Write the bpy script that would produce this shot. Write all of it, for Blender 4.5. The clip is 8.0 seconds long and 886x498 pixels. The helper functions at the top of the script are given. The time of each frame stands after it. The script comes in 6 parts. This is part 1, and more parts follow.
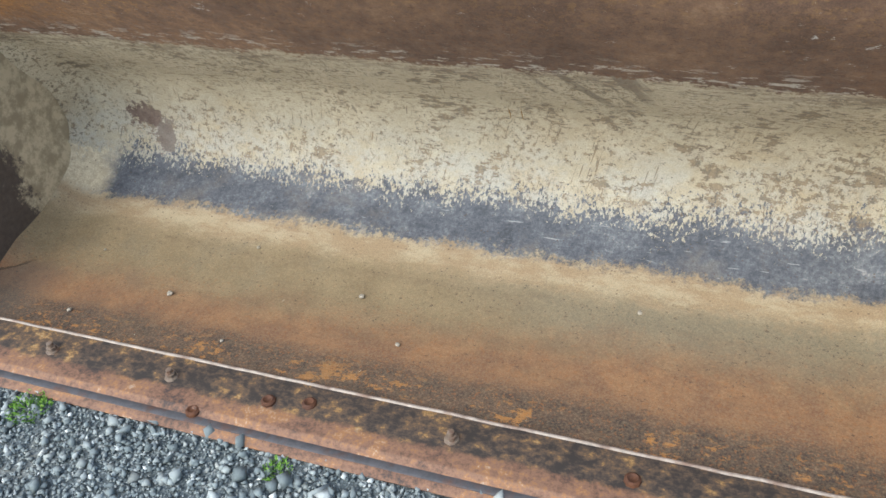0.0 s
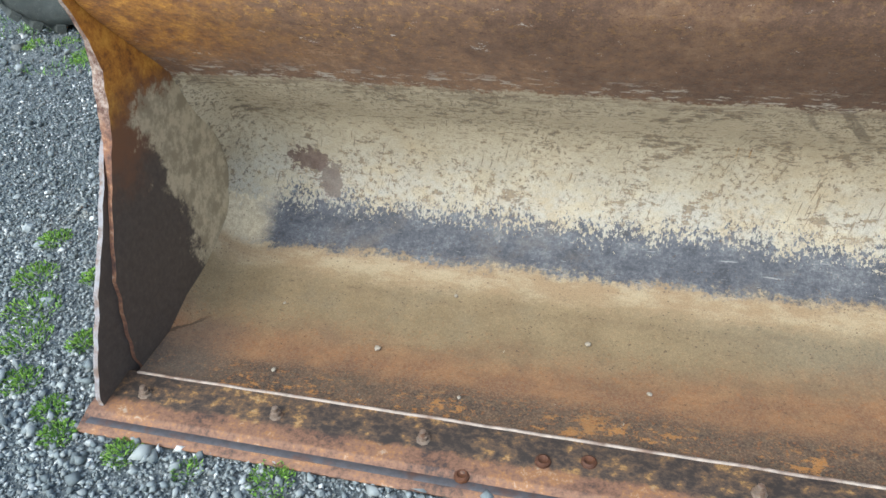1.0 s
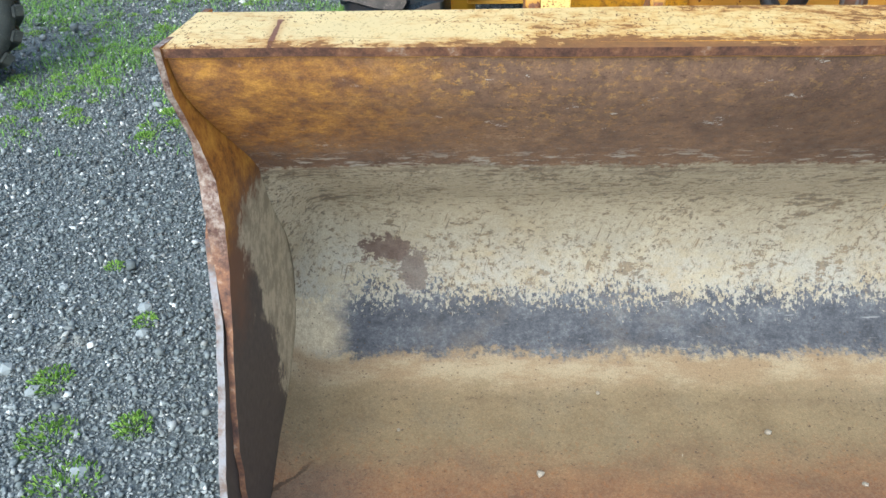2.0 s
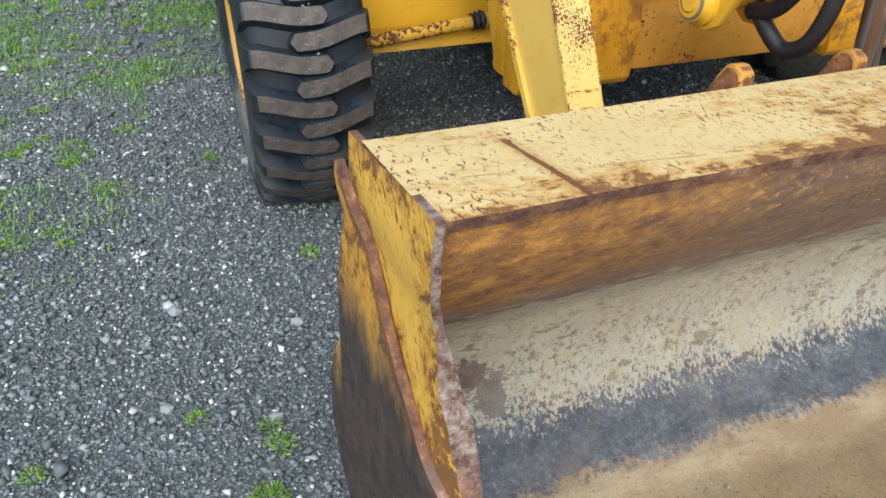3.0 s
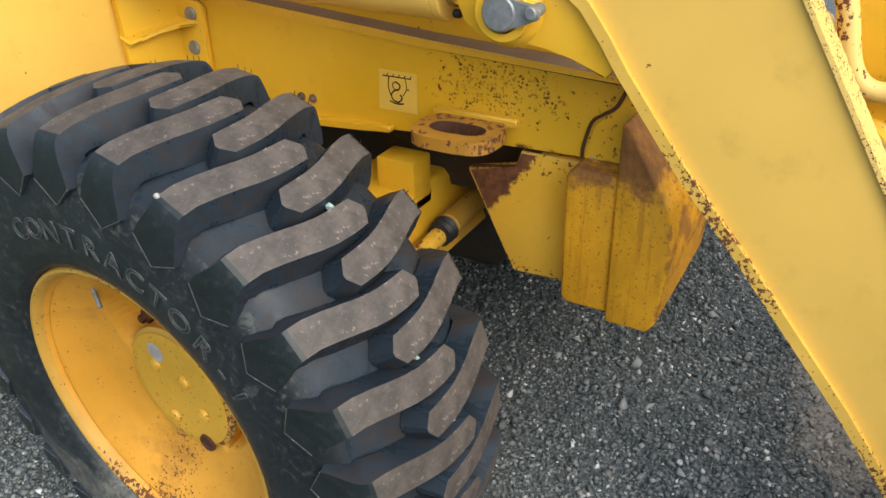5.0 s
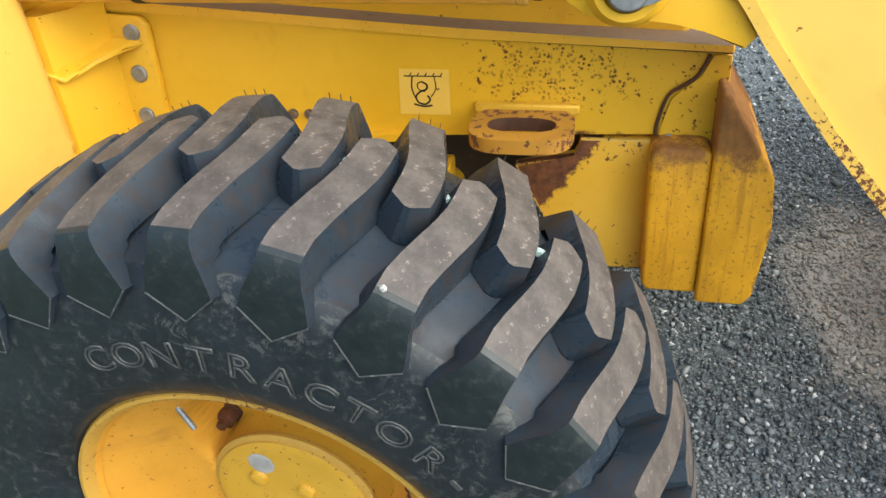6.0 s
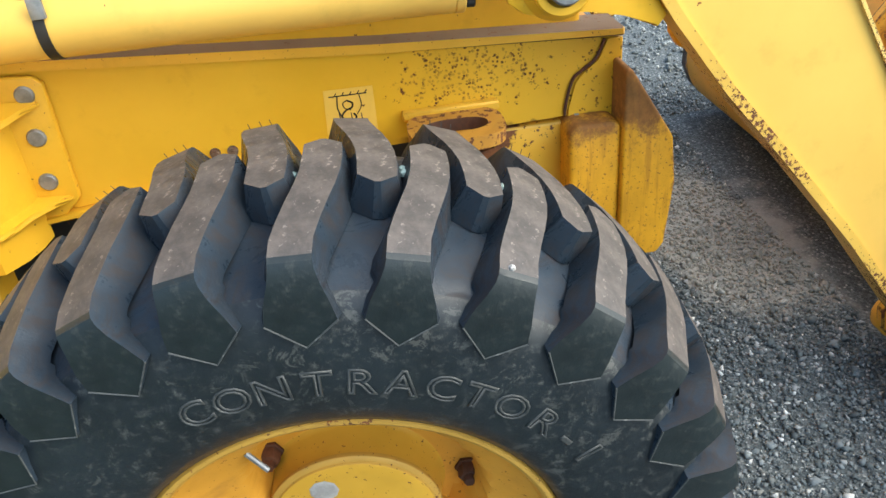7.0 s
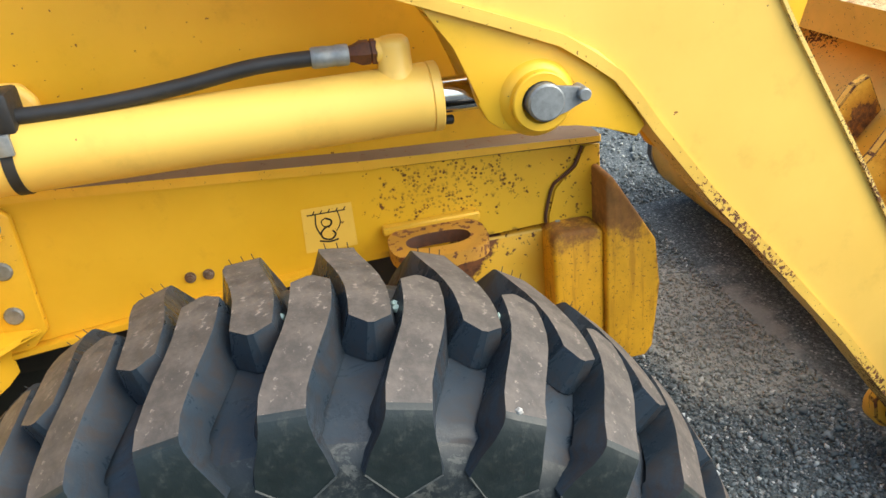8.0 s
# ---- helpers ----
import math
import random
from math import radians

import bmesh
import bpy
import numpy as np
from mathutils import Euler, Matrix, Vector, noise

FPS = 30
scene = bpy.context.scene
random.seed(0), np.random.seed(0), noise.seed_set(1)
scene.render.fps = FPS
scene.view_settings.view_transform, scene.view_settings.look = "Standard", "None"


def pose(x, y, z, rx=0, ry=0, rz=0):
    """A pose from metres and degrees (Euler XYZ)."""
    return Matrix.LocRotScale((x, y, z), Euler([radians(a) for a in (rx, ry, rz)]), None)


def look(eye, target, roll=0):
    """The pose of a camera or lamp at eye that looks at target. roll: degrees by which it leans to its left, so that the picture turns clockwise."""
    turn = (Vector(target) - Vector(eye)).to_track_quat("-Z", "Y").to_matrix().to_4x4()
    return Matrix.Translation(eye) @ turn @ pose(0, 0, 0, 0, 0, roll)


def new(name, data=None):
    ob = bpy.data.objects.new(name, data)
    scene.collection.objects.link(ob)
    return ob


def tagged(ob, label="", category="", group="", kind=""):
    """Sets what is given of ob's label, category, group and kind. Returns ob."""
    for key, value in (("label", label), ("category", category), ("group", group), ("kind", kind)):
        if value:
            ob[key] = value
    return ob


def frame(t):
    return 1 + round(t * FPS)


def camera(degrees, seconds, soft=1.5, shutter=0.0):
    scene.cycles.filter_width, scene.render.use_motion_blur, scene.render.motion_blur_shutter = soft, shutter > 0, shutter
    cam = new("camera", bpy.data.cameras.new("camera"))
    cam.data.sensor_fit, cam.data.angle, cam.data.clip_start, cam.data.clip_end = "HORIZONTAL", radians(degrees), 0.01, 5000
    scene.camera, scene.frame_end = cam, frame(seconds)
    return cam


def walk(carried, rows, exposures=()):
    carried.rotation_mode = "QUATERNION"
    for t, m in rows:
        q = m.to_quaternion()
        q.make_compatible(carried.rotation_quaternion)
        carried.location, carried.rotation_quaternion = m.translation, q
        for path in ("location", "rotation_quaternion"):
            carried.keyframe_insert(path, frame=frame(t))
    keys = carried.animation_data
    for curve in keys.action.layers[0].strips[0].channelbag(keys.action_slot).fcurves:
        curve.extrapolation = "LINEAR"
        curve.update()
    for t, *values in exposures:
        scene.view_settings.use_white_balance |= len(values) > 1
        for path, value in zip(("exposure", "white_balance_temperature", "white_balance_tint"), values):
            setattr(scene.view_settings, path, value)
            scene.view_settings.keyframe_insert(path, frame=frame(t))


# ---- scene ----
cam = camera(58.6, 8.0)
PATH = [
    (0, (0.061, 0.218, 1.203), (-0.527, 1.682, -0.026), -5.4),
    (0.5, (-0.244, 0.161, 1.185), (-0.85, 1.652, -0.002), -4.4),
    (1, (-0.574, 0.11, 1.217), (-1.023, 1.67, 0.049), -3.5),
    (1.5, (-0.885, 0.223, 1.206), (-1.185, 1.819, 0.039), -4.3),
    (1.7, (-1.022, 0.271, 1.213), (-1.234, 1.888, 0.055), -3.1),
    (2.8, (-1.775, 0.702, 1.17), (-1.221, 2.28, 0.073), 2.6),
    (3, (-1.844, 0.833, 1.172), (-1.175, 2.363, 0.072), 2.5),
    (3.5, (-1.978, 1.148, 1.198), (-1.012, 2.556, 0.157), 2.3),
    (4, (-2.093, 1.446, 1.237), (-0.893, 2.68, 0.218), 0.3),
    (4.5, (-2.088, 1.859, 1.237), (-0.751, 2.948, 0.224), -2.1),
    (5, (-2.103, 2.21, 1.235), (-0.601, 3.088, 0.248), -1.5),
    (5.2, (-2.139, 2.337, 1.254), (-0.6, 3.129, 0.253), -2.5),
    (6.3, (-2.075, 2.829, 1.238), (-0.421, 3.053, 0.136), -4.8),
    (6.5, (-2.121, 2.908, 1.246), (-0.462, 3.004, 0.135), -5.6),
    (7, (-2.162, 3.011, 1.266), (-0.482, 2.843, 0.194), -5.4),
    (7.5, (-2.107, 3.025, 1.264), (-0.421, 2.841, 0.205), -5.9),
    (8, (-2.103, 3.025, 1.295), (-0.336, 2.745, 0.401), -6.4),
]
EXPOSURE = [(0.0, 1.24, 5700, 1), (0.6, 1.24, 5700, 1), (1.5, 1.41, 5550, 0), (1.8, 1.36, 5550, 0), (2.8, 1.08, 5700, 2), (3.6, 1.01, 6100, 5), (5.2, 1.13, 6350, 5), (6.3, 1.68, 6150, 2), (7.2, 1.68, 6050, 2), (8.0, 1.60, 6350, 2)]
walk(cam, [(t, look(eye, target, roll)) for t, eye, target, roll in PATH], EXPOSURE)

# ---- light ----
world = bpy.data.worlds.new("overcast_sky")
scene.world = world
world.use_nodes = True
_nt = world.node_tree
_sky = _nt.nodes.new("ShaderNodeTexSky")
_sky.sky_type, _sky.sun_disc = "NISHITA", False
_sky.sun_elevation, _sky.sun_rotation = radians(44), radians(206)
_sky.air_density, _sky.dust_density = 1.0, 4.0
_bg = _nt.nodes["Background"]
_bg.inputs["Strength"].default_value = 0.125
_nt.links.new(_sky.outputs["Color"], _bg.inputs["Color"])
sun = new("sun", bpy.data.lights.new("sun", "SUN"))
sun.data.energy, sun.data.angle, sun.data.color = 0.92, radians(105), (1.0, 0.965, 0.905)
sun.matrix_world = look((-3.6, -5.9, 7.6), (0, 1.5, 0))

# ---- materials ----


class Nodes:
    """A small builder for node materials."""

    def __init__(self, name):
        self.mat = bpy.data.materials.new(name)
        self.mat.use_nodes = True
        self.tree = self.mat.node_tree
        self.bsdf = self.tree.nodes["Principled BSDF"]
        self.coord = self.tree.nodes.new("ShaderNodeTexCoord").outputs["Object"]

    def put(self, value, socket):
        if isinstance(value, bpy.types.NodeSocket):
            self.tree.links.new(value, socket)
        elif value is not None:
            socket.default_value = value

    def noise(self, scale, detail=4.0, rough=0.55, stretch=None, turn=(0, 0, 0), warp=0.0):
        n = self.tree.nodes.new("ShaderNodeTexNoise")
        n.inputs["Scale"].default_value, n.inputs["Detail"].default_value = scale, detail
        n.inputs["Roughness"].default_value, n.inputs["Distortion"].default_value = rough, warp
        self.tree.links.new(self.mapped(stretch, turn), n.inputs["Vector"])
        return n.outputs["Fac"]

    def mapped(self, stretch=None, turn=(0, 0, 0)):
        if stretch is None and turn == (0, 0, 0):
            return self.coord
        m = self.tree.nodes.new("ShaderNodeMapping")
        m.vector_type = "TEXTURE"
        m.inputs["Scale"].default_value = [1.0 / s for s in (stretch or (1, 1, 1))]
        m.inputs["Rotation"].default_value = [radians(a) for a in turn]
        self.tree.links.new(self.coord, m.inputs["Vector"])
        return m.outputs["Vector"]

    def cells(self, scale, out="Distance", feature="F1", stretch=None):
        n = self.tree.nodes.new("ShaderNodeTexVoronoi")
        n.feature = feature
        n.inputs["Scale"].default_value = scale
        self.tree.links.new(self.mapped(stretch), n.inputs["Vector"])
        return n.outputs[out]

    def step(self, value, lo, hi, a=0.0, b=1.0):
        n = self.tree.nodes.new("ShaderNodeMapRange")
        n.interpolation_type = "SMOOTHSTEP"
        self.put(value, n.inputs["Value"])
        for key, v in (("From Min", lo), ("From Max", hi), ("To Min", a), ("To Max", b)):
            self.put(v, n.inputs[key])
        return n.outputs["Result"]

    def math(self, op, a, b=0.0, c=0.0):
        n = self.tree.nodes.new("ShaderNodeMath")
        n.operation = op
        for i, v in enumerate((a, b, c)):
            self.put(v, n.inputs[i])
        return n.outputs[0]

    def mix(self, fac, a, b, kind="MIX"):
        n = self.tree.nodes.new("ShaderNodeMix")
        n.data_type, n.blend_type = "RGBA", kind
        self.put(fac, n.inputs[0])
        for v, i in ((a, 6), (b, 7)):
            self.put((*v, 1.0) if isinstance(v, tuple) else v, n.inputs[i])
        return n.outputs[2]

    def ramp(self, fac, stops, ease="LINEAR"):
        n = self.tree.nodes.new("ShaderNodeValToRGB")
        n.color_ramp.interpolation = ease
        el = n.color_ramp.elements
        while len(el) < len(stops):
            el.new(0.5)
        for e, (p, c) in zip(el, stops):
            e.position, e.color = p, (*c, 1.0)
        self.put(fac, n.inputs["Fac"])
        return n.outputs["Color"]

    def attr(self, name, out="Fac"):
        n = self.tree.nodes.new("ShaderNodeAttribute")
        n.attribute_name = name
        return n.outputs[out]

    def xyz(self):
        n = self.tree.nodes.new("ShaderNodeSeparateXYZ")
        self.tree.links.new(self.coord, n.inputs[0])
        return n.outputs

    def bump(self, height, strength=0.3, distance=0.004):
        n = self.tree.nodes.new("ShaderNodeBump")
        n.inputs["Strength"].default_value, n.inputs["Distance"].default_value = strength, distance
        self.put(height, n.inputs["Height"])
        if self.bsdf.inputs["Normal"].links:
            self.tree.links.new(self.bsdf.inputs["Normal"].links[0].from_socket, n.inputs["Normal"])
        self.tree.links.new(n.outputs["Normal"], self.bsdf.inputs["Normal"])

    def done(self, color, rough, metal=0.0, spec=0.5):
        self.put((*color, 1.0) if isinstance(color, tuple) else color, self.bsdf.inputs["Base Color"])
        self.put(rough, self.bsdf.inputs["Roughness"])
        self.put(metal, self.bsdf.inputs["Metallic"])
        self.put(spec, self.bsdf.inputs["Specular IOR Level"])
        return self.mat


RUST_DARK, RUST_MID, RUST_HOT = (0.055, 0.024, 0.014), (0.16, 0.062, 0.025), (0.36, 0.13, 0.025)


def paint(name, color, chips=0.5, rough=0.42, stain=0.3, speck=80.0, low=False):
    """Machine paint: faded, with dirt, chips down to rust and rust stains. chips 0..1 sets how much is gone; low keeps the chips to the lower end."""
    k = Nodes(name)
    fade = k.noise(2.3, 5, 0.6)
    dirt = k.noise(14, 6, 0.65)
    light = tuple(min(1.0, c * (1.12 if chips > 0 else 1.04) + 0.012) for c in color)
    dark = tuple(c * (0.80 if chips > 0 else 0.92) for c in color)
    col = k.mix(k.step(fade, 0.3, 0.72), dark, light)
    col = k.mix(k.step(dirt, 0.52, 0.8, 0.0, 0.35), col, tuple(c * 0.55 for c in color))
    rust = k.ramp(k.noise(45, 6, 0.7), [(0.3, RUST_DARK), (0.55, RUST_MID), (0.75, RUST_HOT)])
    if stain:
        wash = k.step(k.noise(5.5, 7, 0.68, warp=0.6), 0.62 - 0.14 * stain, 0.80)
        col = k.mix(k.math("MULTIPLY", wash, 0.75), col, k.mix(0.45, rust, tuple(c * 0.6 for c in color)))
    patch = k.step(k.noise(3.1, 4, 0.6), 0.66 - 0.34 * chips, 0.92 - 0.28 * chips)
    if low:
        patch = k.math("MULTIPLY", patch, k.step(k.xyz()[2], 1.02, 0.70))
    fleck = k.noise(speck, 5, 0.62)
    gone = k.step(k.math("ADD", fleck, k.math("MULTIPLY", patch, 0.24)), 0.645 + 0.25 * max(0.0, -chips), 0.68 + 0.25 * max(0.0, -chips))
    col = k.mix(gone, col, rust)
    k.bump(k.math("SUBTRACT", k.math("MULTIPLY", dirt, 0.25), gone), 0.35, 0.0012)
    return k.done(col, k.math("MULTIPLY_ADD", gone, 0.45, rough), spec=0.45)


YELLOW = paint("yellow_paint", (0.72, 0.412, 0.018), -0.12, 0.40, 0.05)
YELLOW_WORN = paint("worn_yellow_paint", (0.74, 0.43, 0.03), 0.30, 0.45, 0.25, speck=150.0)
YELLOW_PALE = paint("faded_yellow_paint", (0.79, 0.505, 0.100), -0.25, 0.40, 0.0, speck=55.0)
YELLOW_PALE_WORN = paint("faded_worn_yellow_paint", (0.84, 0.58, 0.16), 0.66, 0.5, 0.12, speck=240.0)
YELLOW_DIRTY = paint("grimy_yellow_paint", (0.46, 0.245, 0.022), 0.62, 0.6, 0.9)
EDGE = paint("chipped_paint_edge", (0.74, 0.47, 0.08), 0.88, 0.55, 0.5, speck=110.0)
RIM = paint("wheel_paint", (0.64, 0.305, 0.026), 0.22, 0.5, 0.6, speck=150.0)
FLANGE = paint("chipped_flange_paint", (0.76, 0.48, 0.08), 0.86, 0.5, 0.2, speck=140.0, low=True)
ROD_PAINT = paint("flaking_rod_paint", (0.72, 0.42, 0.04), 1.0, 0.5, 0.1, speck=75.0)
ROD_PALE = paint("flaking_pipe_paint", (0.78, 0.56, 0.17), 0.9, 0.5, 0.1, speck=60.0)
HINGE_PAINT = paint("hinge_paint", (0.86, 0.44, 0.040), 0.40, 0.5, 0.30, speck=110.0)
OIL = paint("oily_black_housing", (0.030, 0.024, 0.018), 0.1, 0.5, 0.0)
HUB = paint("hub_paint", (0.63, 0.355, 0.030), 0.25, 0.42, 0.4, speck=150.0)
RIM_EDGE = paint("rubbed_wheel_edge", (0.52, 0.30, 0.045), 0.60, 0.55, 0.8, speck=130.0)
GRIME = paint("oily_grimy_paint", (0.60, 0.29, 0.028), 0.40, 0.55, 1.1, speck=80.0)


def make_block():
    """Ochre paint on the counterweight, rusted brown on its shoulders and streaked down the faces."""
    k = Nodes("counterweight_paint")
    x = k.xyz()
    color = (0.72, 0.36, 0.016)
    col = k.mix(k.step(k.noise(8, 6, 0.68), 0.34, 0.66), tuple(c * 0.78 for c in color), color)
    run = k.noise(1.0, 5, 0.66, stretch=(60, 60, 5))
    col = k.mix(k.step(run, 0.52, 0.66, 0.0, 0.55), col, (0.36, 0.15, 0.012))
    rust = k.ramp(k.noise(45, 6, 0.7), [(0.3, (0.085, 0.036, 0.018)), (0.55, (0.19, 0.078, 0.028)), (0.75, (0.38, 0.16, 0.03))])
    wob = k.math("MULTIPLY_ADD", k.noise(14, 7, 0.74), 0.20, -0.10)
    crown = k.step(k.math("ADD", x[2], wob), 0.655, 0.690, 0.0, 0.85)
    side = k.step(k.math("ADD", k.math("ABSOLUTE", k.math("SUBTRACT", x[1], 2.555)), k.math("MULTIPLY", wob, 0.5)), 0.096, 0.106, 0.0, 0.7)
    gone = k.math("MAXIMUM", crown, side)
    gone = k.math("MAXIMUM", gone, k.step(k.noise(150, 5, 0.68), 0.60, 0.625, 0.0, 0.8))
    col = k.mix(gone, col, rust)
    k.bump(gone, -0.3, 0.001)
    return k.done(col, k.step(gone, 0.0, 1.0, 0.48, 0.8), spec=0.4)


BLOCK = make_block()
HINGE_RUST = paint("rust_eaten_paint", (0.46, 0.225, 0.022), 1.0, 0.6, 1.0, speck=70.0)


STROKES = {"xy": ((0.10, 0.0030, 62, 0.755), (0.14, 0.0028, 132, 0.755), (0.09, 0.0026, 15, 0.76), (0.020, 0.0048, 82, 0.770), (0.014, 0.0050, 104, 0.765), (0.011, 0.0055, 68, 0.760), (0.016, 0.0042, 118, 0.775)),
           "yz": ((0.12, 0.0030, 52, 0.745), (0.16, 0.0030, 66, 0.745), (0.09, 0.0026, 40, 0.75), (0.20, 0.0034, 58, 0.75), (0.030, 0.0040, 48, 0.760), (0.022, 0.0044, 66, 0.765), (0.014, 0.0050, 30, 0.765))}


def scratched(name, color, plane="xy", wash=0.4, lines=1.0, dark=0.0, rim=False):
    """Bleached paint with straight cuts and dashes, and rust that runs in from the edges."""
    k = Nodes(name)
    x = k.xyz()

    def cuts(length, width, deg, cut, seed=0.0):
        s = (1 / length, 1 / width, 1.0) if plane == "xy" else (1.0, 1 / length, 1 / width)
        n = k.noise(1.0, 1.5, 0.5, stretch=s, turn=(0, 0, deg) if plane == "xy" else (deg, 0, 0))
        return k.step(n, cut, cut + 0.02)

    tone = k.noise(3.0, 6, 0.65)
    col = k.mix(k.step(tone, 0.3, 0.7), tuple(c * 0.86 for c in color), color)
    col = k.mix(k.step(k.noise(26, 5, 0.65), 0.5, 0.75, 0.0, 0.35), col, (color[0] * 0.86, color[1] * 0.70, color[2] * 0.40))
    rust = k.ramp(k.noise(42, 6, 0.72), [(0.3, RUST_DARK), (0.5, RUST_MID), (0.72, (0.30, 0.12, 0.03))])
    blot = k.noise(5.0, 8, 0.74, warp=0.5)
    fine = k.noise(60, 6, 0.72, stretch=(0.7, 1.2, 1.2))
    if plane == "xy":
        blot = k.math("ADD", blot, k.step(x[1], 1.41, 1.332, 0.0, 0.235))
        blot = k.math("ADD", blot, k.step(x[1], 1.52, 1.562, 0.0, 0.06))
        blot = k.math("ADD", blot, k.step(x[0], -1.35, -0.90, 0.0, 0.15))
    if rim:
        blot = k.math("ADD", blot, k.step(k.attr("rim"), 0.09, 0.0, 0.0, 0.19))
        # rust bleeding along the seam of the wear plate, and in runs beside it
        up = k.math("SUBTRACT", x[2], 0.5)
        seam = k.math("ADD", k.math("MULTIPLY_ADD", up, 1.4, 1.30), k.math("MULTIPLY", k.math("MULTIPLY", up, up), -1.4))
        blot = k.math("ADD", blot, k.step(k.math("ABSOLUTE", k.math("SUBTRACT", x[1], seam)), 0.05, 0.0, 0.0, 0.13))
        runs = k.noise(1.0, 4, 0.6, stretch=(1, 48, 5), turn=(48, 0, 0))
        blot = k.math("ADD", blot, k.step(runs, 0.52, 0.70, 0.0, 0.13))
    mixed = k.math("ADD", k.math("MULTIPLY", blot, 0.62), k.math("MULTIPLY", fine, 0.38))
    halo = k.step(mixed, 0.635 - 0.26 * wash, 0.76 - 0.26 * wash)
    col = k.mix(k.math("MULTIPLY", halo, 0.85), col, (0.43, 0.195, 0.026))
    gone = k.step(mixed, 0.715 - 0.24 * wash, 0.755 - 0.24 * wash, 0.0, 0.9)
    drift = k.step(k.noise(6, 6, 0.7), 0.44, 0.56, 0.35, 1.0)
    for length, width, deg, cut in STROKES[plane]:
        gone = k.math("MAXIMUM", gone, k.math("MULTIPLY", cuts(length, width, deg, cut - (0.008 if length > 0.05 else 0.02) * lines), drift))
    if plane == "xy":
        # one long gouge, bled to rust
        away = k.math("ABSOLUTE", k.math("SUBTRACT", x[0], k.math("MULTIPLY_ADD", x[1], -0.08, -1.380)))
        away = k.math("ADD", away, k.math("MULTIPLY_ADD", k.noise(30, 3, 0.6), 0.006, -0.003))
        gouge = k.math("MULTIPLY", k.step(away, 0.0046, 0.0026), k.step(x[1], 1.490, 1.480))
        col = k.mix(k.math("MULTIPLY", k.step(away, 0.016, 0.004), k.step(x[1], 1.496, 1.480, 0.0, 0.5)), col, (0.40, 0.20, 0.04))
        col = k.mix(gouge, col, (0.17, 0.062, 0.024))
        scrape = k.math("ABSOLUTE", k.math("ADD", k.math("SUBTRACT", k.math("MULTIPLY_ADD", x[0], 0.16, x[1]), 1.158), k.math("MULTIPLY_ADD", k.noise(5, 2, 0.5), 0.03, -0.015)))
        gone = k.math("MAXIMUM", gone, k.math("MULTIPLY", k.step(scrape, 0.0016, 0.0006, 0.0, 0.6), k.step(k.noise(22, 3, 0.6), 0.47, 0.54)))
    col = k.mix(k.math("MULTIPLY", gone, 0.92), col, k.mix(0.35, rust, (0.12, 0.066, 0.028)))
    if dark:
        low = k.step(k.math("ADD", x[2], k.math("MULTIPLY_ADD", k.noise(9, 7, 0.7, stretch=(1, 1, 0.5)), 0.30, -0.15)), dark + 0.07, dark - 0.07)
        col = k.mix(low, col, k.mix(k.step(k.noise(30, 5, 0.7), 0.3, 0.7), (0.035, 0.026, 0.022), (0.085, 0.060, 0.048)))
    k.bump(k.math("SUBTRACT", k.math("MULTIPLY", k.noise(90, 4, 0.6), 0.3), gone), 0.4, 0.0012)
    return k.done(col, k.step(gone, 0.0, 1.0, 0.5, 0.85), spec=0.35)


def make_rail():
    """Rail paint with a spray of rust dots towards the nose."""
    k = Nodes("rail_paint")
    x = k.xyz()
    color = (0.74, 0.425, 0.018)
    col = k.mix(k.step(k.noise(2.3, 5, 0.6), 0.3, 0.7), tuple(c * 0.88 for c in color), (0.78, 0.465, 0.03))
    dy, dz = k.math("MULTIPLY", k.math("SUBTRACT", x[1], 2.80), 5.5), k.math("MULTIPLY", k.math("SUBTRACT", x[2], 0.795), 11.0)
    near = k.step(k.math("ADD", k.math("MULTIPLY", dy, dy), k.math("MULTIPLY", dz, dz)), 1.1, 0.0)
    nose = k.step(x[1], 2.70, 2.56, 0.0, 0.45)
    dots = k.cells(165, "Distance")
    pick = k.noise(75, 2, 0.5)
    hit = k.math("MULTIPLY", k.step(k.math("ADD", dots, k.math("MULTIPLY_ADD", k.noise(200, 3, 0.6), 0.5, -0.25)), 0.48, 0.42), k.step(pick, k.math("SUBTRACT", 0.66, k.math("MULTIPLY", k.math("ADD", near, nose), 0.29)), 0.67))
    hit = k.math("MULTIPLY", hit, k.step(k.math("ADD", near, nose), 0.02, 0.2))
    lower = k.step(k.math("ADD", x[2], k.math("MULTIPLY", k.noise(45, 5, 0.7), 0.02)), 0.702, 0.694, 0.0, k.step(k.noise(18, 4, 0.6), 0.5, 0.6))
    lower = k.math("MULTIPLY", lower, k.step(x[1], 2.96, 2.90))
    hit = k.math("MAXIMUM", hit, lower)
    col = k.mix(hit, col, k.ramp(k.noise(50, 5, 0.7), [(0.3, (0.06, 0.022, 0.006)), (0.7, (0.16, 0.058, 0.012))]))
    col = k.mix(k.step(k.noise(16, 6, 0.65), 0.55, 0.8, 0.0, 0.3), col, (0.45, 0.22, 0.02))
    k.bump(hit, -0.3, 0.001)
    return k.done(col, k.math("MULTIPLY_ADD", hit, 0.4, 0.4), spec=0.4)


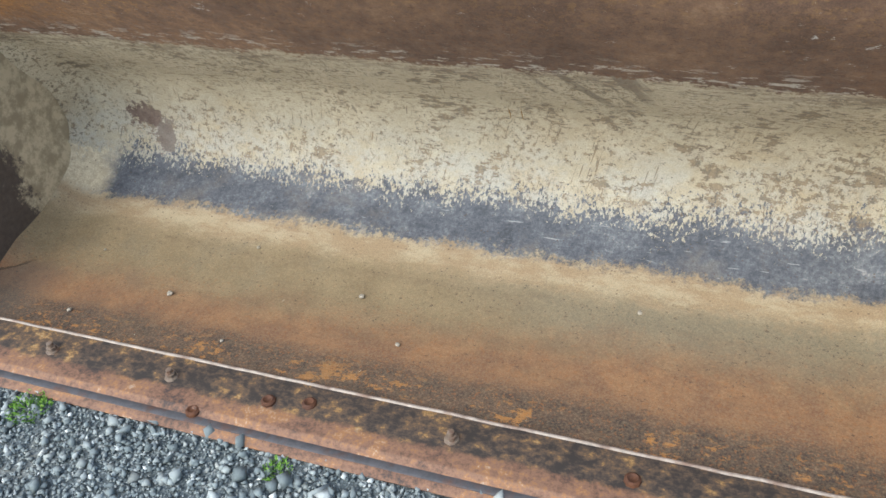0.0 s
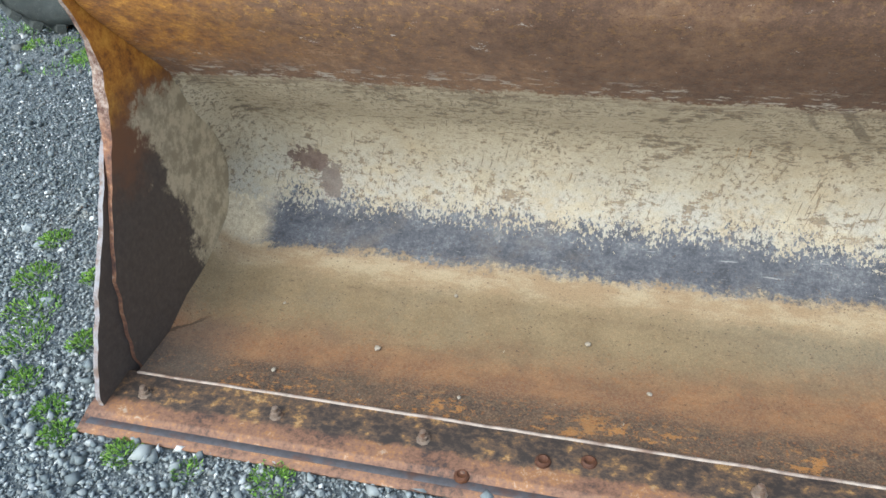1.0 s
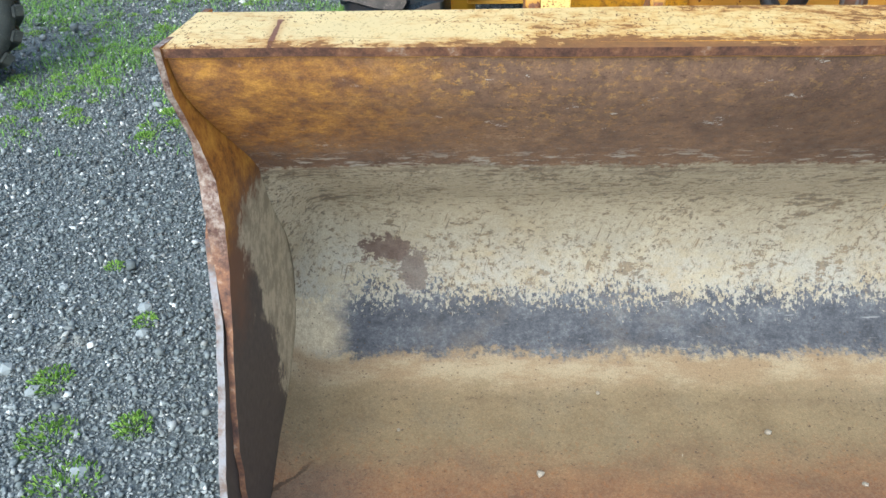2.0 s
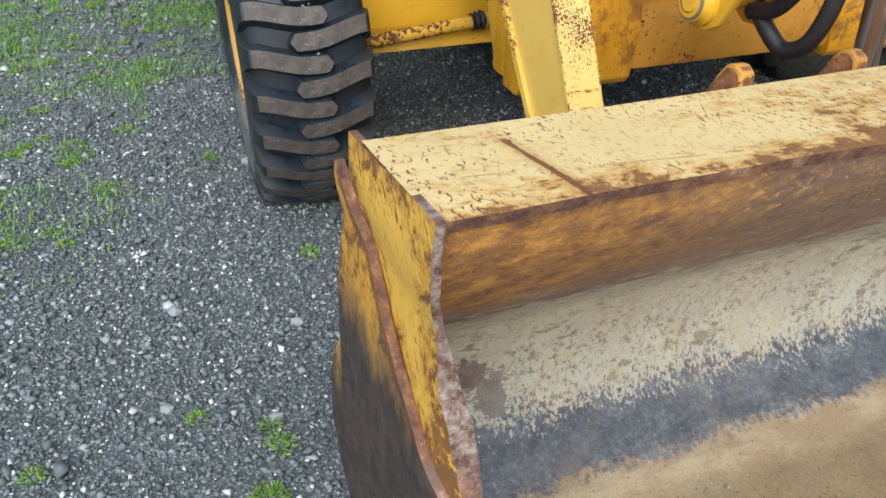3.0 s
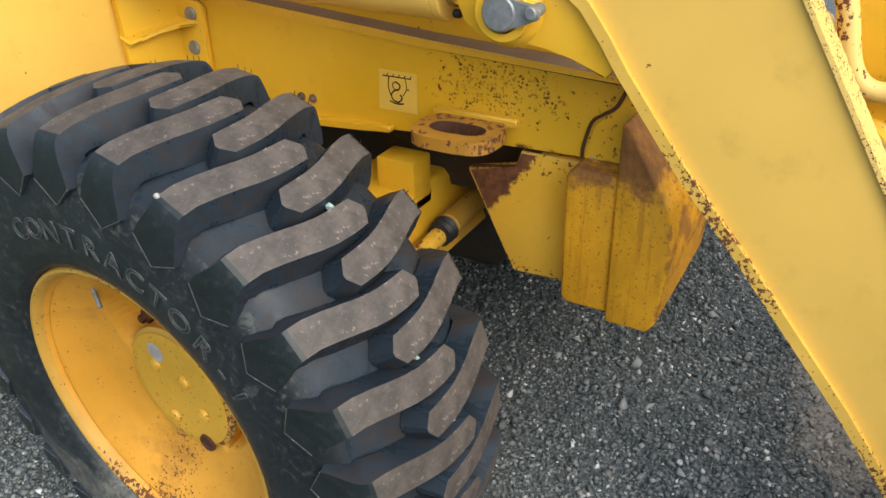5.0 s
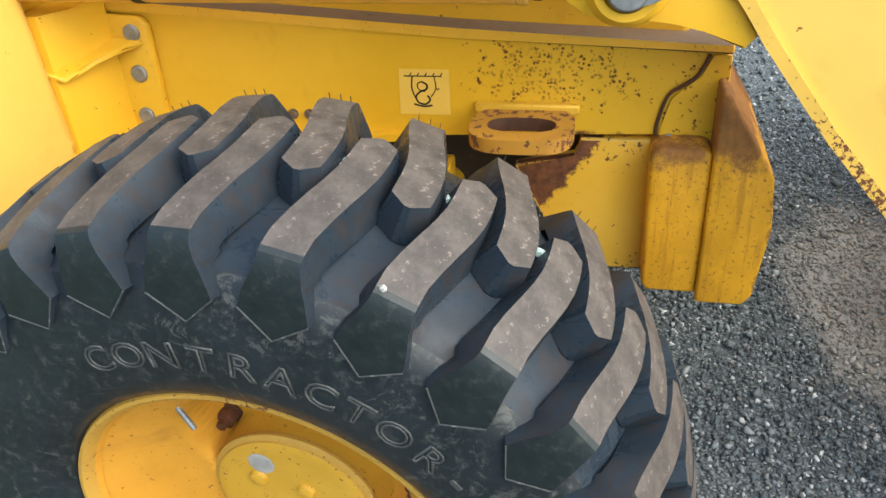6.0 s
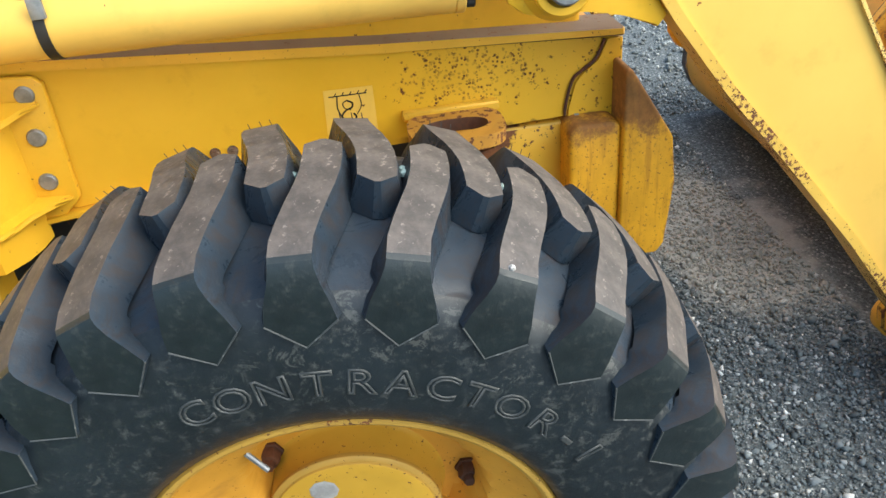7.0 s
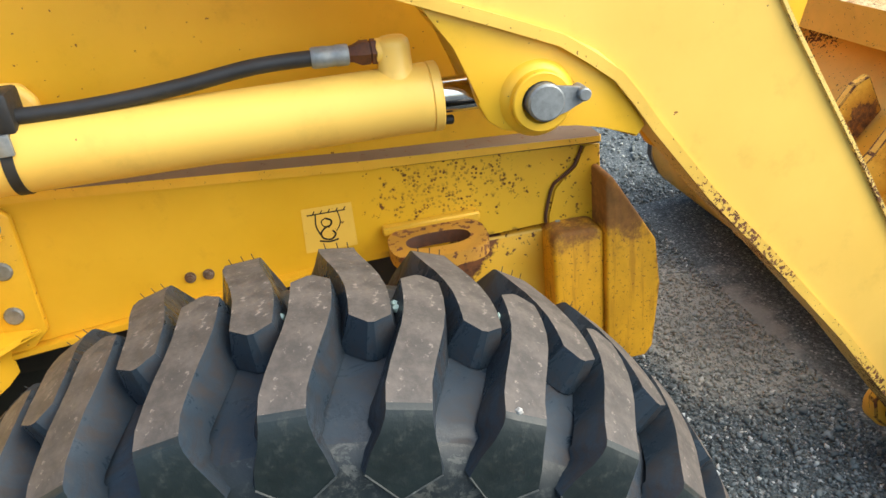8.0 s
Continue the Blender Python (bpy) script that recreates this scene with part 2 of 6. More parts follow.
def make_hinge():
    """Orange paint with scattered chips, rusting away along the top and round the hollow by the shell."""
    k = Nodes("hinge_plate_paint")
    x = k.xyz()
    ragged = k.math("MULTIPLY_ADD", k.noise(16, 8, 0.76), 0.22, -0.11)
    col = k.mix(k.step(k.noise(4, 5, 0.62), 0.35, 0.66), (0.80, 0.395, 0.030), (0.90, 0.52, 0.075))
    col = k.mix(k.step(k.noise(17, 6, 0.7), 0.50, 0.74, 0.0, 0.45), col, (0.58, 0.25, 0.022))
    dy, dz = k.math("SUBTRACT", x[1], 1.605), k.math("SUBTRACT", x[2], 0.555)
    d = k.math("SQRT", k.math("ADD", k.math("MULTIPLY", dy, dy), k.math("MULTIPLY", dz, dz)))
    d = k.math("MINIMUM", d, k.math("MULTIPLY_ADD", x[2], -1.0, 0.81))
    d = k.math("ADD", d, ragged)
    rust = k.ramp(k.noise(55, 7, 0.74), [(0.36, (0.075, 0.032, 0.019)), (0.50, (0.19, 0.078, 0.030)), (0.64, (0.40, 0.155, 0.030))])
    col = k.mix(k.step(d, 0.13, 0.05, 0.0, 0.8), col, (0.55, 0.23, 0.025))
    crowd = k.step(k.noise(5, 5, 0.65), 0.42, 0.66, 0.0, 0.075)
    chip = k.step(k.math("ADD", k.noise(135, 5, 0.64), crowd), 0.648, 0.668)
    col = k.mix(k.math("MAXIMUM", k.step(d, 0.062, 0.045), chip), col, rust)
    k.bump(k.math("MAXIMUM", k.step(d, 0.062, 0.045), chip), -0.4, 0.0015)
    return k.done(col, k.step(chip, 0.0, 1.0, 0.48, 0.85), spec=0.4)


def make_skirt():
    """Skirt paint: a torn rust patch at its upper rear corner, flecks along the top and the lower edge."""
    k = Nodes("skirt_paint")
    x = k.xyz()
    ragged = k.math("MULTIPLY_ADD", k.noise(42, 7, 0.75), 0.07, -0.035)
    col = k.mix(k.step(k.noise(3, 5, 0.6), 0.35, 0.66), (0.74, 0.42, 0.030), (0.82, 0.50, 0.060))
    far = k.math("ADD", k.math("SUBTRACT", k.math("MULTIPLY_ADD", x[2], -0.75, 3.235), x[1]), ragged)
    torn = k.math("MULTIPLY", k.step(far, 0.012, 0.002), k.step(x[2], 0.50, 0.52))
    edge = k.math("ADD", k.step(x[2], 0.60, 0.65, 0.0, 0.085), k.step(x[2], 0.47, 0.425, 0.0, 0.09))
    chip = k.step(k.math("ADD", k.noise(85, 5, 0.64), edge), 0.668, 0.685)
    rust = k.ramp(k.noise(60, 6, 0.72), [(0.35, (0.075, 0.030, 0.018)), (0.62, (0.20, 0.080, 0.030))])
    col = k.mix(k.math("MAXIMUM", torn, chip), col, rust)
    k.bump(k.math("MAXIMUM", torn, chip), -0.35, 0.0012)
    return k.done(col, k.step(torn, 0.0, 1.0, 0.42, 0.8), spec=0.4)


def make_doubler():
    """Pale worn paint on the arm's doubler: a brown stain across it, streaks below, specks all over."""
    k = Nodes("doubler_paint")
    x = k.xyz()
    wob = k.noise(26, 7, 0.75)
    col = k.mix(k.step(k.noise(7, 5, 0.65), 0.35, 0.65), (0.72, 0.46, 0.085), (0.84, 0.61, 0.20))
    rust = k.ramp(k.noise(60, 6, 0.72), [(0.35, (0.10, 0.042, 0.022)), (0.62, (0.21, 0.088, 0.036))])
    up = k.math("ADD", x[2], k.math("MULTIPLY_ADD", wob, 0.030, -0.015))
    stain = k.math("MULTIPLY", k.step(up, 0.470, 0.480), k.step(up, 0.512, 0.504))
    drip = k.math("MULTIPLY", k.step(up, 0.38, 0.475, 0.0, 0.6), k.step(up, 0.485, 0.475))
    col = k.mix(k.math("MULTIPLY", drip, k.step(k.noise(1.0, 4, 0.6, stretch=(90, 12, 12)), 0.4, 0.65)), col, (0.50, 0.235, 0.04))
    low = k.step(up, 0.375, 0.335, 0.0, 0.10)
    spot = k.step(k.math("ADD", k.noise(130, 5, 0.66), low), 0.615, 0.64)
    col = k.mix(k.math("MAXIMUM", k.math("MULTIPLY", stain, 0.92), spot), col, rust)
    k.bump(k.math("MAXIMUM", stain, spot), -0.3, 0.001)
    return k.done(col, 0.55, spec=0.4)


def steel(name, color, rough, metal, scale=30.0, rusty=0.0):
    k = Nodes(name)
    n = k.noise(scale, 6, 0.7)
    col = k.mix(k.step(n, 0.3, 0.7), tuple(c * 0.6 for c in color), color)
    col = k.mix(k.step(k.noise(scale * 0.4, 5, 0.6), 0.62 - 0.35 * rusty, 0.8 - 0.2 * rusty, 0.0, min(1.0, rusty * 1.4)), col,
                k.ramp(k.noise(60, 5, 0.7), [(0.3, RUST_DARK), (0.7, RUST_MID)]))
    k.bump(n, 0.2, 0.001)
    return k.done(col, k.step(n, 0.2, 0.8, rough * 0.8, min(1.0, rough * 1.25)), metal)


CREAM = scratched("bleached_scratched_paint", (0.70, 0.535, 0.245), "xy", 0.43, 5.0)
RUSTY = scratched("rusty_scratched_paint", (0.86, 0.505, 0.072), "yz", 0.43, 5.5, 0.36, True)
RUSTY_DARK = scratched("rusted_wear_plate", (0.78, 0.41, 0.046), "yz", 0.53, 5.0, 0.58, True)
RAIL_PAINT, DOUBLER, HINGE_SIDE, SKIRT_PAINT = make_rail(), make_doubler(), make_hinge(), make_skirt()
# dirt on the ledge, darkened further for the lift cylinder's shadow
LEDGE = paint("grimy_shaded_ledge_paint", (0.15, 0.098, 0.055), 0.6, 0.75, 0.8)
ZINC = steel("zinc_bolt", (0.30, 0.32, 0.33), 0.5, 0.5, 40, 0.1)
CHROME = steel("chrome_rod", (0.75, 0.75, 0.76), 0.09, 1.0, 20)
RUSTBOLT = steel("rusty_bolt", (0.27, 0.205, 0.155), 0.55, 0.4, 120, 0.5)


def make_bare():
    """Dull piston rod with long brown streaks."""
    k = Nodes("bare_rod")
    n = k.noise(1.0, 4, 0.6, stretch=(70, 70, 2.0))
    col = k.mix(k.step(n, 0.42, 0.56), (0.19, 0.185, 0.185), (0.13, 0.068, 0.038))
    col = k.mix(k.step(k.noise(60, 5, 0.7), 0.6, 0.7, 0.0, 0.6), col, (0.08, 0.045, 0.03))
    return k.done(col, k.step(n, 0.4, 0.6, 0.32, 0.6), 0.6)


BARE = make_bare()
PINDARK = steel("rusted_pin", (0.12, 0.06, 0.04), 0.75, 0.4, 40, 0.8)
FITTING = steel("rusty_fitting", (0.13, 0.05, 0.035), 0.6, 0.4, 50, 0.7)


def make_rubber(name, base, dust, worn=0.0, gloss=0.5, dusty=0.55):
    k = Nodes(name)
    n = k.noise(9, 6, 0.65)
    fine = k.noise(75, 6, 0.74)
    col = k.mix(k.step(n, 0.35, 0.7), base, tuple(c * 1.6 for c in base))
    col = k.mix(k.math("MULTIPLY", k.step(fine, 0.50, 0.70), k.step(k.noise(7, 7, 0.74), 0.42, 0.60, 0.12, dusty)), col, dust)
    if dusty > 0.7:
        scuff = k.math("MULTIPLY", k.step(k.noise(34, 8, 0.78, warp=0.7), 0.56, 0.60), k.step(k.noise(5, 5, 0.66), 0.44, 0.58, 0.0, 0.55))
        col = k.mix(scuff, col, tuple(c * 0.9 for c in dust))
        at = k.xyz()
        low = k.step(k.math("ADD", at[2], k.math("MULTIPLY_ADD", k.noise(9, 7, 0.72), 0.36, -0.18)), -0.14, -0.27, 0.0, 0.75)
        col = k.mix(k.math("MULTIPLY", low, k.step(fine, 0.36, 0.6, 0.35, 1.0)), col, (0.21, 0.208, 0.185))
    if worn:
        col = k.mix(k.step(k.noise(34, 6, 0.74), 0.32, 0.72, 0.1, worn), col, dust)
        col = k.mix(k.step(k.noise(95, 5, 0.70), 0.61, 0.66, 0.0, worn), col, tuple(c * 1.7 for c in dust))
    shine = k.step(fine, 0.3, 0.75, gloss * 0.85, gloss * 1.25)
    if gloss < 0.42:
        # blue-black streaks that paint in the sky's sheen, between brown dust films
        dust_and_sheen = k.noise(19, 6, 0.72, warp=0.8)
        col = k.mix(k.step(dust_and_sheen, 0.46, 0.66, 0.0, 0.75), col, (0.036, 0.028, 0.025))
        col = k.mix(k.step(dust_and_sheen, 0.47, 0.34, 0.0, 0.6), col, (0.012, 0.020, 0.029))
        shine = k.step(dust_and_sheen, 0.36, 0.64, gloss * 0.85, gloss * 2.0)
    k.bump(fine, 0.35, 0.0012)
    k.bump(k.noise(260, 3, 0.6), 0.25, 0.0006)
    return k.done(col, shine, spec=0.22 if gloss < 0.42 else 0.46)


RUBBER = make_rubber("tyre_rubber", (0.0085, 0.0125, 0.0155), (0.105, 0.108, 0.100), 0.0, 0.44, 0.75)
GROOVE = make_rubber("tyre_groove_rubber", (0.017, 0.025, 0.035), (0.056, 0.052, 0.049), 0.0, 0.28, 0.45)
TREAD = make_rubber("worn_tread_rubber", (0.033, 0.029, 0.027), (0.128, 0.107, 0.094), 0.75, 0.66)
SKIRT = make_rubber("lug_side_rubber", (0.0070, 0.0112, 0.0125), (0.058, 0.064, 0.058), 0.0, 0.43, 0.55)
LETTER = make_rubber("raised_letter_rubber", (0.020, 0.024, 0.026), (0.125, 0.128, 0.120), 0.55, 0.55)
DUSTY = make_rubber("dusty_tyre_rubber", (0.034, 0.040, 0.038), (0.10, 0.105, 0.095), 0.6, 0.8)
HOSE = make_rubber("hose_rubber", (0.012, 0.012, 0.013), (0.03, 0.03, 0.03))


def make_inside():
    """Inside of the bucket: bands of rust, dried clay, bare steel and ochre, by how far up the shell it lies."""
    k = Nodes("bucket_inside")
    x = k.xyz()
    band = k.attr("band")
    wide = k.noise(2.3, 4, 0.6, stretch=(1, 1.4, 1.4))
    wob = k.noise(9, 8, 0.78, stretch=(0.9, 1.5, 1.5))
    grit = k.noise(85, 6, 0.75, stretch=(1.0, 0.75, 0.75))
    fine = k.noise(150, 5, 0.7)
    mid = k.noise(12, 7, 0.7)

    def at(a, b, c):
        q = k.math("ADD", band, k.math("MULTIPLY_ADD", wide, a, -a / 2))
        q = k.math("ADD", q, k.math("MULTIPLY_ADD", wob, b, -b / 2))
        return k.math("ADD", q, k.math("MULTIPLY_ADD", grit, c, -c / 2))

    def both(*masks):
        out = masks[0]
        for m in masks[1:]:
            out = k.math("MULTIPLY", out, m)
        return out

    # floor: dark crust at the lip, a foxy band, then ochre dirt, with a grey sheen painted in towards the far end
    soft = at(0.35, 0.55, 0.3)
    lip = k.mix(k.step(k.noise(26, 7, 0.75, stretch=(0.8, 1.1, 1.1)), 0.38, 0.68), (0.044, 0.031, 0.026), (0.118, 0.070, 0.044))
    flame = both(k.step(k.math("ADD", k.math("MULTIPLY", k.noise(52, 6, 0.74, stretch=(0.7, 1.2, 1.2)), 0.6), k.math("MULTIPLY", k.noise(7, 4, 0.6), 0.4)), 0.535, 0.57), k.step(band, 0.75, 0.30))
    lip = k.mix(k.math("MULTIPLY", flame, 0.8), lip, (0.36, 0.16, 0.04))
    fox = k.mix(k.step(mid, 0.32, 0.68), (0.155, 0.080, 0.045), (0.235, 0.122, 0.058))
    ochre = k.mix(k.step(mid, 0.3, 0.72), (0.170, 0.125, 0.069), (0.226, 0.171, 0.096))
    right = k.step(k.math("ADD", x[0], k.math("MULTIPLY_ADD", wide, 1.2, -0.6)), -0.75, 0.15)
    olive_and_sheen = k.math("MAXIMUM", k.step(k.noise(3.4, 5, 0.6), 0.5, 0.68, 0.0, 0.5), both(right, k.step(band, 1.1, 1.5, 0.0, 0.6)))
    ochre = k.mix(olive_and_sheen, ochre, (0.146, 0.133, 0.099))
    col = k.mix(k.step(soft, 0.50, 0.86), lip, fox)
    col = k.mix(k.step(k.math("SUBTRACT", soft, k.math("MULTIPLY", right, 0.22)), 0.92, 1.42), col, ochre)
    edge = k.mix(k.step(k.noise(20, 6, 0.7, stretch=(0.4, 1, 1)), 0.4, 0.65), (0.26, 0.185, 0.108), (0.35, 0.285, 0.185))
    col = k.mix(k.step(at(0.15, 0.4, 0.3), 1.66, 1.88), col, edge)
    grain = both(k.step(k.noise(190, 5, 0.72), 0.40, 0.66), k.step(band, 2.0, 1.8, 0.0, 0.28))
    col = k.mix(grain, col, (0.36, 0.265, 0.15))
    rustdot = both(k.step(k.noise(130, 4, 0.65), 0.57, 0.62), k.step(band, 1.9, 0.9, 0.0, 0.5))
    col = k.mix(rustdot, col, (0.26, 0.11, 0.038))
    pit = both(k.step(k.noise(92, 6, 0.74, stretch=(0.8, 1.1, 1.1)), 0.60, 0.62), k.step(k.noise(6, 5, 0.66), 0.38, 0.56), k.step(band, 2.0, 1.6))
    col = k.mix(k.math("MULTIPLY", pit, 0.75), col, (0.072, 0.046, 0.030))
    streak = k.step(k.noise(11, 6, 0.72, stretch=(0.30, 1.5, 1.5)), 0.50, 0.72, 0.0, 0.4)
    col = k.mix(both(streak, k.step(band, 2.1, 1.6)), col, (0.13, 0.088, 0.053))

    # a wedge of packed dirt in the end corner, broken off along a crack
    wedge = k.math("ADD", k.math("SUBTRACT", band, k.math("MULTIPLY_ADD", x[0], 5.4, 9.43)), k.math("MULTIPLY_ADD", wob, 0.30, -0.15))
    near = k.step(band, 1.30, 1.08)
    crack = both(k.step(k.math("ABSOLUTE", wedge), 0.032, 0.010), near)
    ahead = both(k.step(wedge, 0.02, -0.05), k.step(x[0], -1.35, -1.50), near)
    col = k.mix(k.math("MULTIPLY", ahead, 0.5), col, k.mix(k.step(grit, 0.4, 0.6), (0.075, 0.064, 0.054), (0.135, 0.112, 0.088)))
    col = k.mix(k.math("MULTIPLY", crack, 0.7), col, (0.03, 0.022, 0.016))

    # blue-grey bare steel, with pale scratches
    slate = k.ramp(k.math("ADD", k.math("MULTIPLY", k.noise(16, 6, 0.7, stretch=(0.8, 1, 1)), 0.5), k.math("MULTIPLY", k.noise(100, 6, 0.74), 0.5)), [(0.40, (0.052, 0.055, 0.066)), (0.50, (0.088, 0.093, 0.109)), (0.58, (0.135, 0.140, 0.154)), (0.67, (0.29, 0.28, 0.265))])
    slate = k.mix(k.step(k.noise(5, 6, 0.7), 0.52, 0.66, 0.0, 0.5), slate, (0.155, 0.135, 0.118))
    nickel = k.step(k.noise(1.0, 2, 0.5, stretch=(16, 130, 130)), 0.70, 0.74, 0.0, 0.5)
    slate = k.mix(nickel, slate, (0.40, 0.40, 0.39))
    col = k.mix(k.step(at(0.14, 0.5, 0.45), 1.98, 2.12), col, slate)
    # clay in the end corner, its colour lightened to make up for corner shade
    corner = k.step(k.math("ADD", x[0], k.math("MULTIPLY_ADD", wob, 0.16, -0.08)), -1.455, -1.535)
    col = k.mix(both(corner, k.step(band, 1.9, 2.1, 0.0, 0.9)), col, k.mix(k.step(grit, 0.4, 0.6), (0.43, 0.350, 0.235), (0.58, 0.490, 0.335)))

    # dried clay: tan above, chalky below, flaking off the steel in scales along its lower border
    clay = k.mix(k.step(mid, 0.3, 0.72), (0.345, 0.292, 0.200), (0.425, 0.368, 0.262))
    clay = k.mix(k.step(k.noise(5, 6, 0.68), 0.45, 0.66, 0.0, 0.6), clay, (0.350, 0.268, 0.155))
    # colours offset the overhang's shade: upper tan lightened, lower clay and chalk dimmed
    tan = k.mix(k.step(mid, 0.3, 0.72), (0.46, 0.385, 0.262), (0.56, 0.480, 0.340))
    clay = k.mix(k.step(at(0.3, 0.4, 0.2), 3.30, 3.75), clay, tan)
    chalk = both(k.step(wob, 0.38, 0.60), k.step(band, 3.62, 3.15))
    clay = k.mix(k.math("MULTIPLY", chalk, 0.8), clay, (0.365, 0.348, 0.300))
    crumb = k.noise(105, 6, 0.74, stretch=(1.25, 0.75, 0.75))
    big = k.noise(7, 6, 0.72, stretch=(1.1, 1, 1))
    scale = k.math("ADD", k.math("MULTIPLY", crumb, 0.58), k.math("ADD", k.math("MULTIPLY", big, 0.22), k.math("MULTIPLY", k.noise(26, 6, 0.72, stretch=(1.2, 0.8, 0.8)), 0.20)))
    rise = k.math("ADD", band, k.math("MULTIPLY_ADD", wide, 0.9, -0.45))
    rise = k.math("SUBTRACT", rise, k.step(x[0], -0.2, 0.45, 0.0, 0.18))
    want = k.math("SUBTRACT", k.step(rise, 2.10, 3.20, 0.625, 0.455), k.step(rise, 2.95, 3.60, 0.0, 0.20))
    flake = k.step(scale, want, k.math("ADD", want, 0.016))
    col = k.mix(k.math("MULTIPLY", flake, 0.95), col, clay)

    # nicks in the clay: level dashes high up, specks, thin cracks and a few brown blotches below
    crowd = k.step(k.noise(6, 5, 0.66), 0.36, 0.58)
    dash = both(k.step(k.noise(105, 4, 0.66, stretch=(0.30, 1.1, 1.1)), 0.595, 0.615), k.step(band, 3.25, 3.7))
    speck = both(k.step(k.noise(110, 5, 0.72, stretch=(0.95, 0.8, 0.8)), 0.555, 0.58), crowd)
    hair = both(k.step(k.noise(1.0, 2, 0.5, stretch=(210, 15, 15), turn=(0, 14, 0)), 0.655, 0.68), k.step(k.noise(9, 4, 0.6), 0.48, 0.54))
    blot = both(k.step(k.math("ADD", k.math("MULTIPLY", k.noise(44, 6, 0.74, stretch=(0.75, 1.2, 1.2)), 0.6), k.math("MULTIPLY", k.noise(7, 4, 0.6), 0.4)), 0.545, 0.56), k.step(band, 2.9, 3.1))
    nick = k.math("MAXIMUM", k.math("MAXIMUM", dash, speck), k.math("MAXIMUM", hair, blot))
    nick = both(nick, k.step(band, 2.7, 3.0), k.step(band, 4.12, 4.05))
    col = k.mix(k.math("MULTIPLY", nick, 0.78), col, k.mix(k.step(grit, 0.42, 0.58), (0.105, 0.080, 0.058), (0.20, 0.145, 0.088)))
    # dark scuffs that sweep down from the upper plate
    scuff = k.step(k.noise(1.0, 3, 0.6, stretch=(26, 3.5, 3.5), turn=(0, -28, 0)), 0.50, 0.58, 0.0, 0.75)
    col = k.mix(both(scuff, k.step(x[0], -0.32, -0.22), k.step(x[0], -0.02, -0.08), k.step(band, 3.62, 3.85)), col, (0.150, 0.118, 0.084))

    # upper plate: flat brown rust with redder patches, ending in a tattered edge
    mottle = k.math("ADD", k.math("MULTIPLY", k.noise(4.5, 6, 0.7), 0.40), k.math("ADD", k.math("MULTIPLY", k.noise(30, 7, 0.74), 0.36), k.math("MULTIPLY", grit, 0.24)))
    rusty = k.ramp(mottle, [(0.40, (0.125, 0.076, 0.052)), (0.49, (0.205, 0.124, 0.082)), (0.55, (0.27, 0.158, 0.092)), (0.63, (0.40, 0.275, 0.175))])
    tatter = both(k.step(k.noise(48, 6, 0.72, stretch=(0.22, 1.3, 1.3)), 0.50, 0.53), k.step(at(0.06, 0.25, 0.1), 3.92, 4.06))
    top = k.step(at(0.06, 0.26, 0.20), 4.088, 4.106)
    col = k.mix(k.math("MULTIPLY", tatter, 0.55), col, k.mix(k.step(grit, 0.4, 0.6), (0.16, 0.115, 0.08), (0.25, 0.19, 0.13)))
    glow = both(k.step(k.noise(70, 7, 0.80, stretch=(0.85, 1.1, 1.1)), 0.545, 0.575), k.step(k.math("ADD", band, k.math("MULTIPLY_ADD", k.noise(4, 5, 0.7), 1.2, -0.6)), 4.25, 4.75))
    rusty = k.mix(k.math("MULTIPLY", glow, k.step(x[0], -0.95, -1.25, 0.38, 0.7)), rusty, k.mix(k.step(grit, 0.4, 0.6), (0.42, 0.20, 0.045), (0.60, 0.36, 0.11)))
    dull = k.step(k.math("ADD", x[0], k.math("MULTIPLY_ADD", k.noise(3, 5, 0.65), 0.8, -0.4)), -1.05, -0.35, 0.0, 0.6)
    rusty = k.mix(dull, rusty, k.mix(k.step(mottle, 0.42, 0.60), (0.092, 0.055, 0.038), (0.165, 0.098, 0.062)))
    pock = k.step(k.noise(95, 6, 0.75, stretch=(0.6, 1.2, 1.2)), 0.585, 0.61)
    rusty = k.mix(k.math("MULTIPLY", pock, 0.6), rusty, (0.085, 0.048, 0.034))
    col = k.mix(top, col, rusty)
    rag = both(k.step(k.noise(40, 7, 0.75, stretch=(0.45, 1.3, 1.3)), 0.55, 0.58), k.step(band, 4.30, 4.12))
    col = k.mix(both(rag, top, k.step(band, 4.0, 4.1, 0.0, 0.85)), col, (0.52, 0.47, 0.39))
    spotty = both(k.step(k.noise(24, 9, 0.82, stretch=(0.8, 1.3, 1.3)), 0.625, 0.635), k.step(band, 4.2, 4.3))
    col = k.mix(k.math("MULTIPLY", spotty, 0.85), col, (0.58, 0.54, 0.48))
    # bright rust at the end of the upper plate
    hot = both(k.step(k.math("ADD", x[0], k.math("MULTIPLY", wob, 0.6)), -0.80, -1.22), k.step(at(0.1, 0.5, 0.3), 4.15, 4.45))
    col = k.mix(k.math("MULTIPLY", hot, 0.78), col, k.ramp(k.noise(30, 9, 0.80, stretch=(0.8, 1.1, 1.1)), [(0.38, (0.13, 0.055, 0.024)), (0.50, (0.33, 0.14, 0.028)), (0.61, (0.60, 0.29, 0.045))]))

    # one big spot where the clay has come off, with a tail
    def blob(cx, cz, ax, az):
        dx, dz = k.math("SUBTRACT", x[0], cx), k.math("SUBTRACT", x[2], cz)
        return k.math("SQRT", k.math("ADD", k.math("MULTIPLY", k.math("MULTIPLY", dx, dx), ax), k.math("MULTIPLY", k.math("MULTIPLY", dz, dz), az)))

    ragged = k.math("MULTIPLY_ADD", k.noise(30, 7, 0.74), 0.15, -0.075)
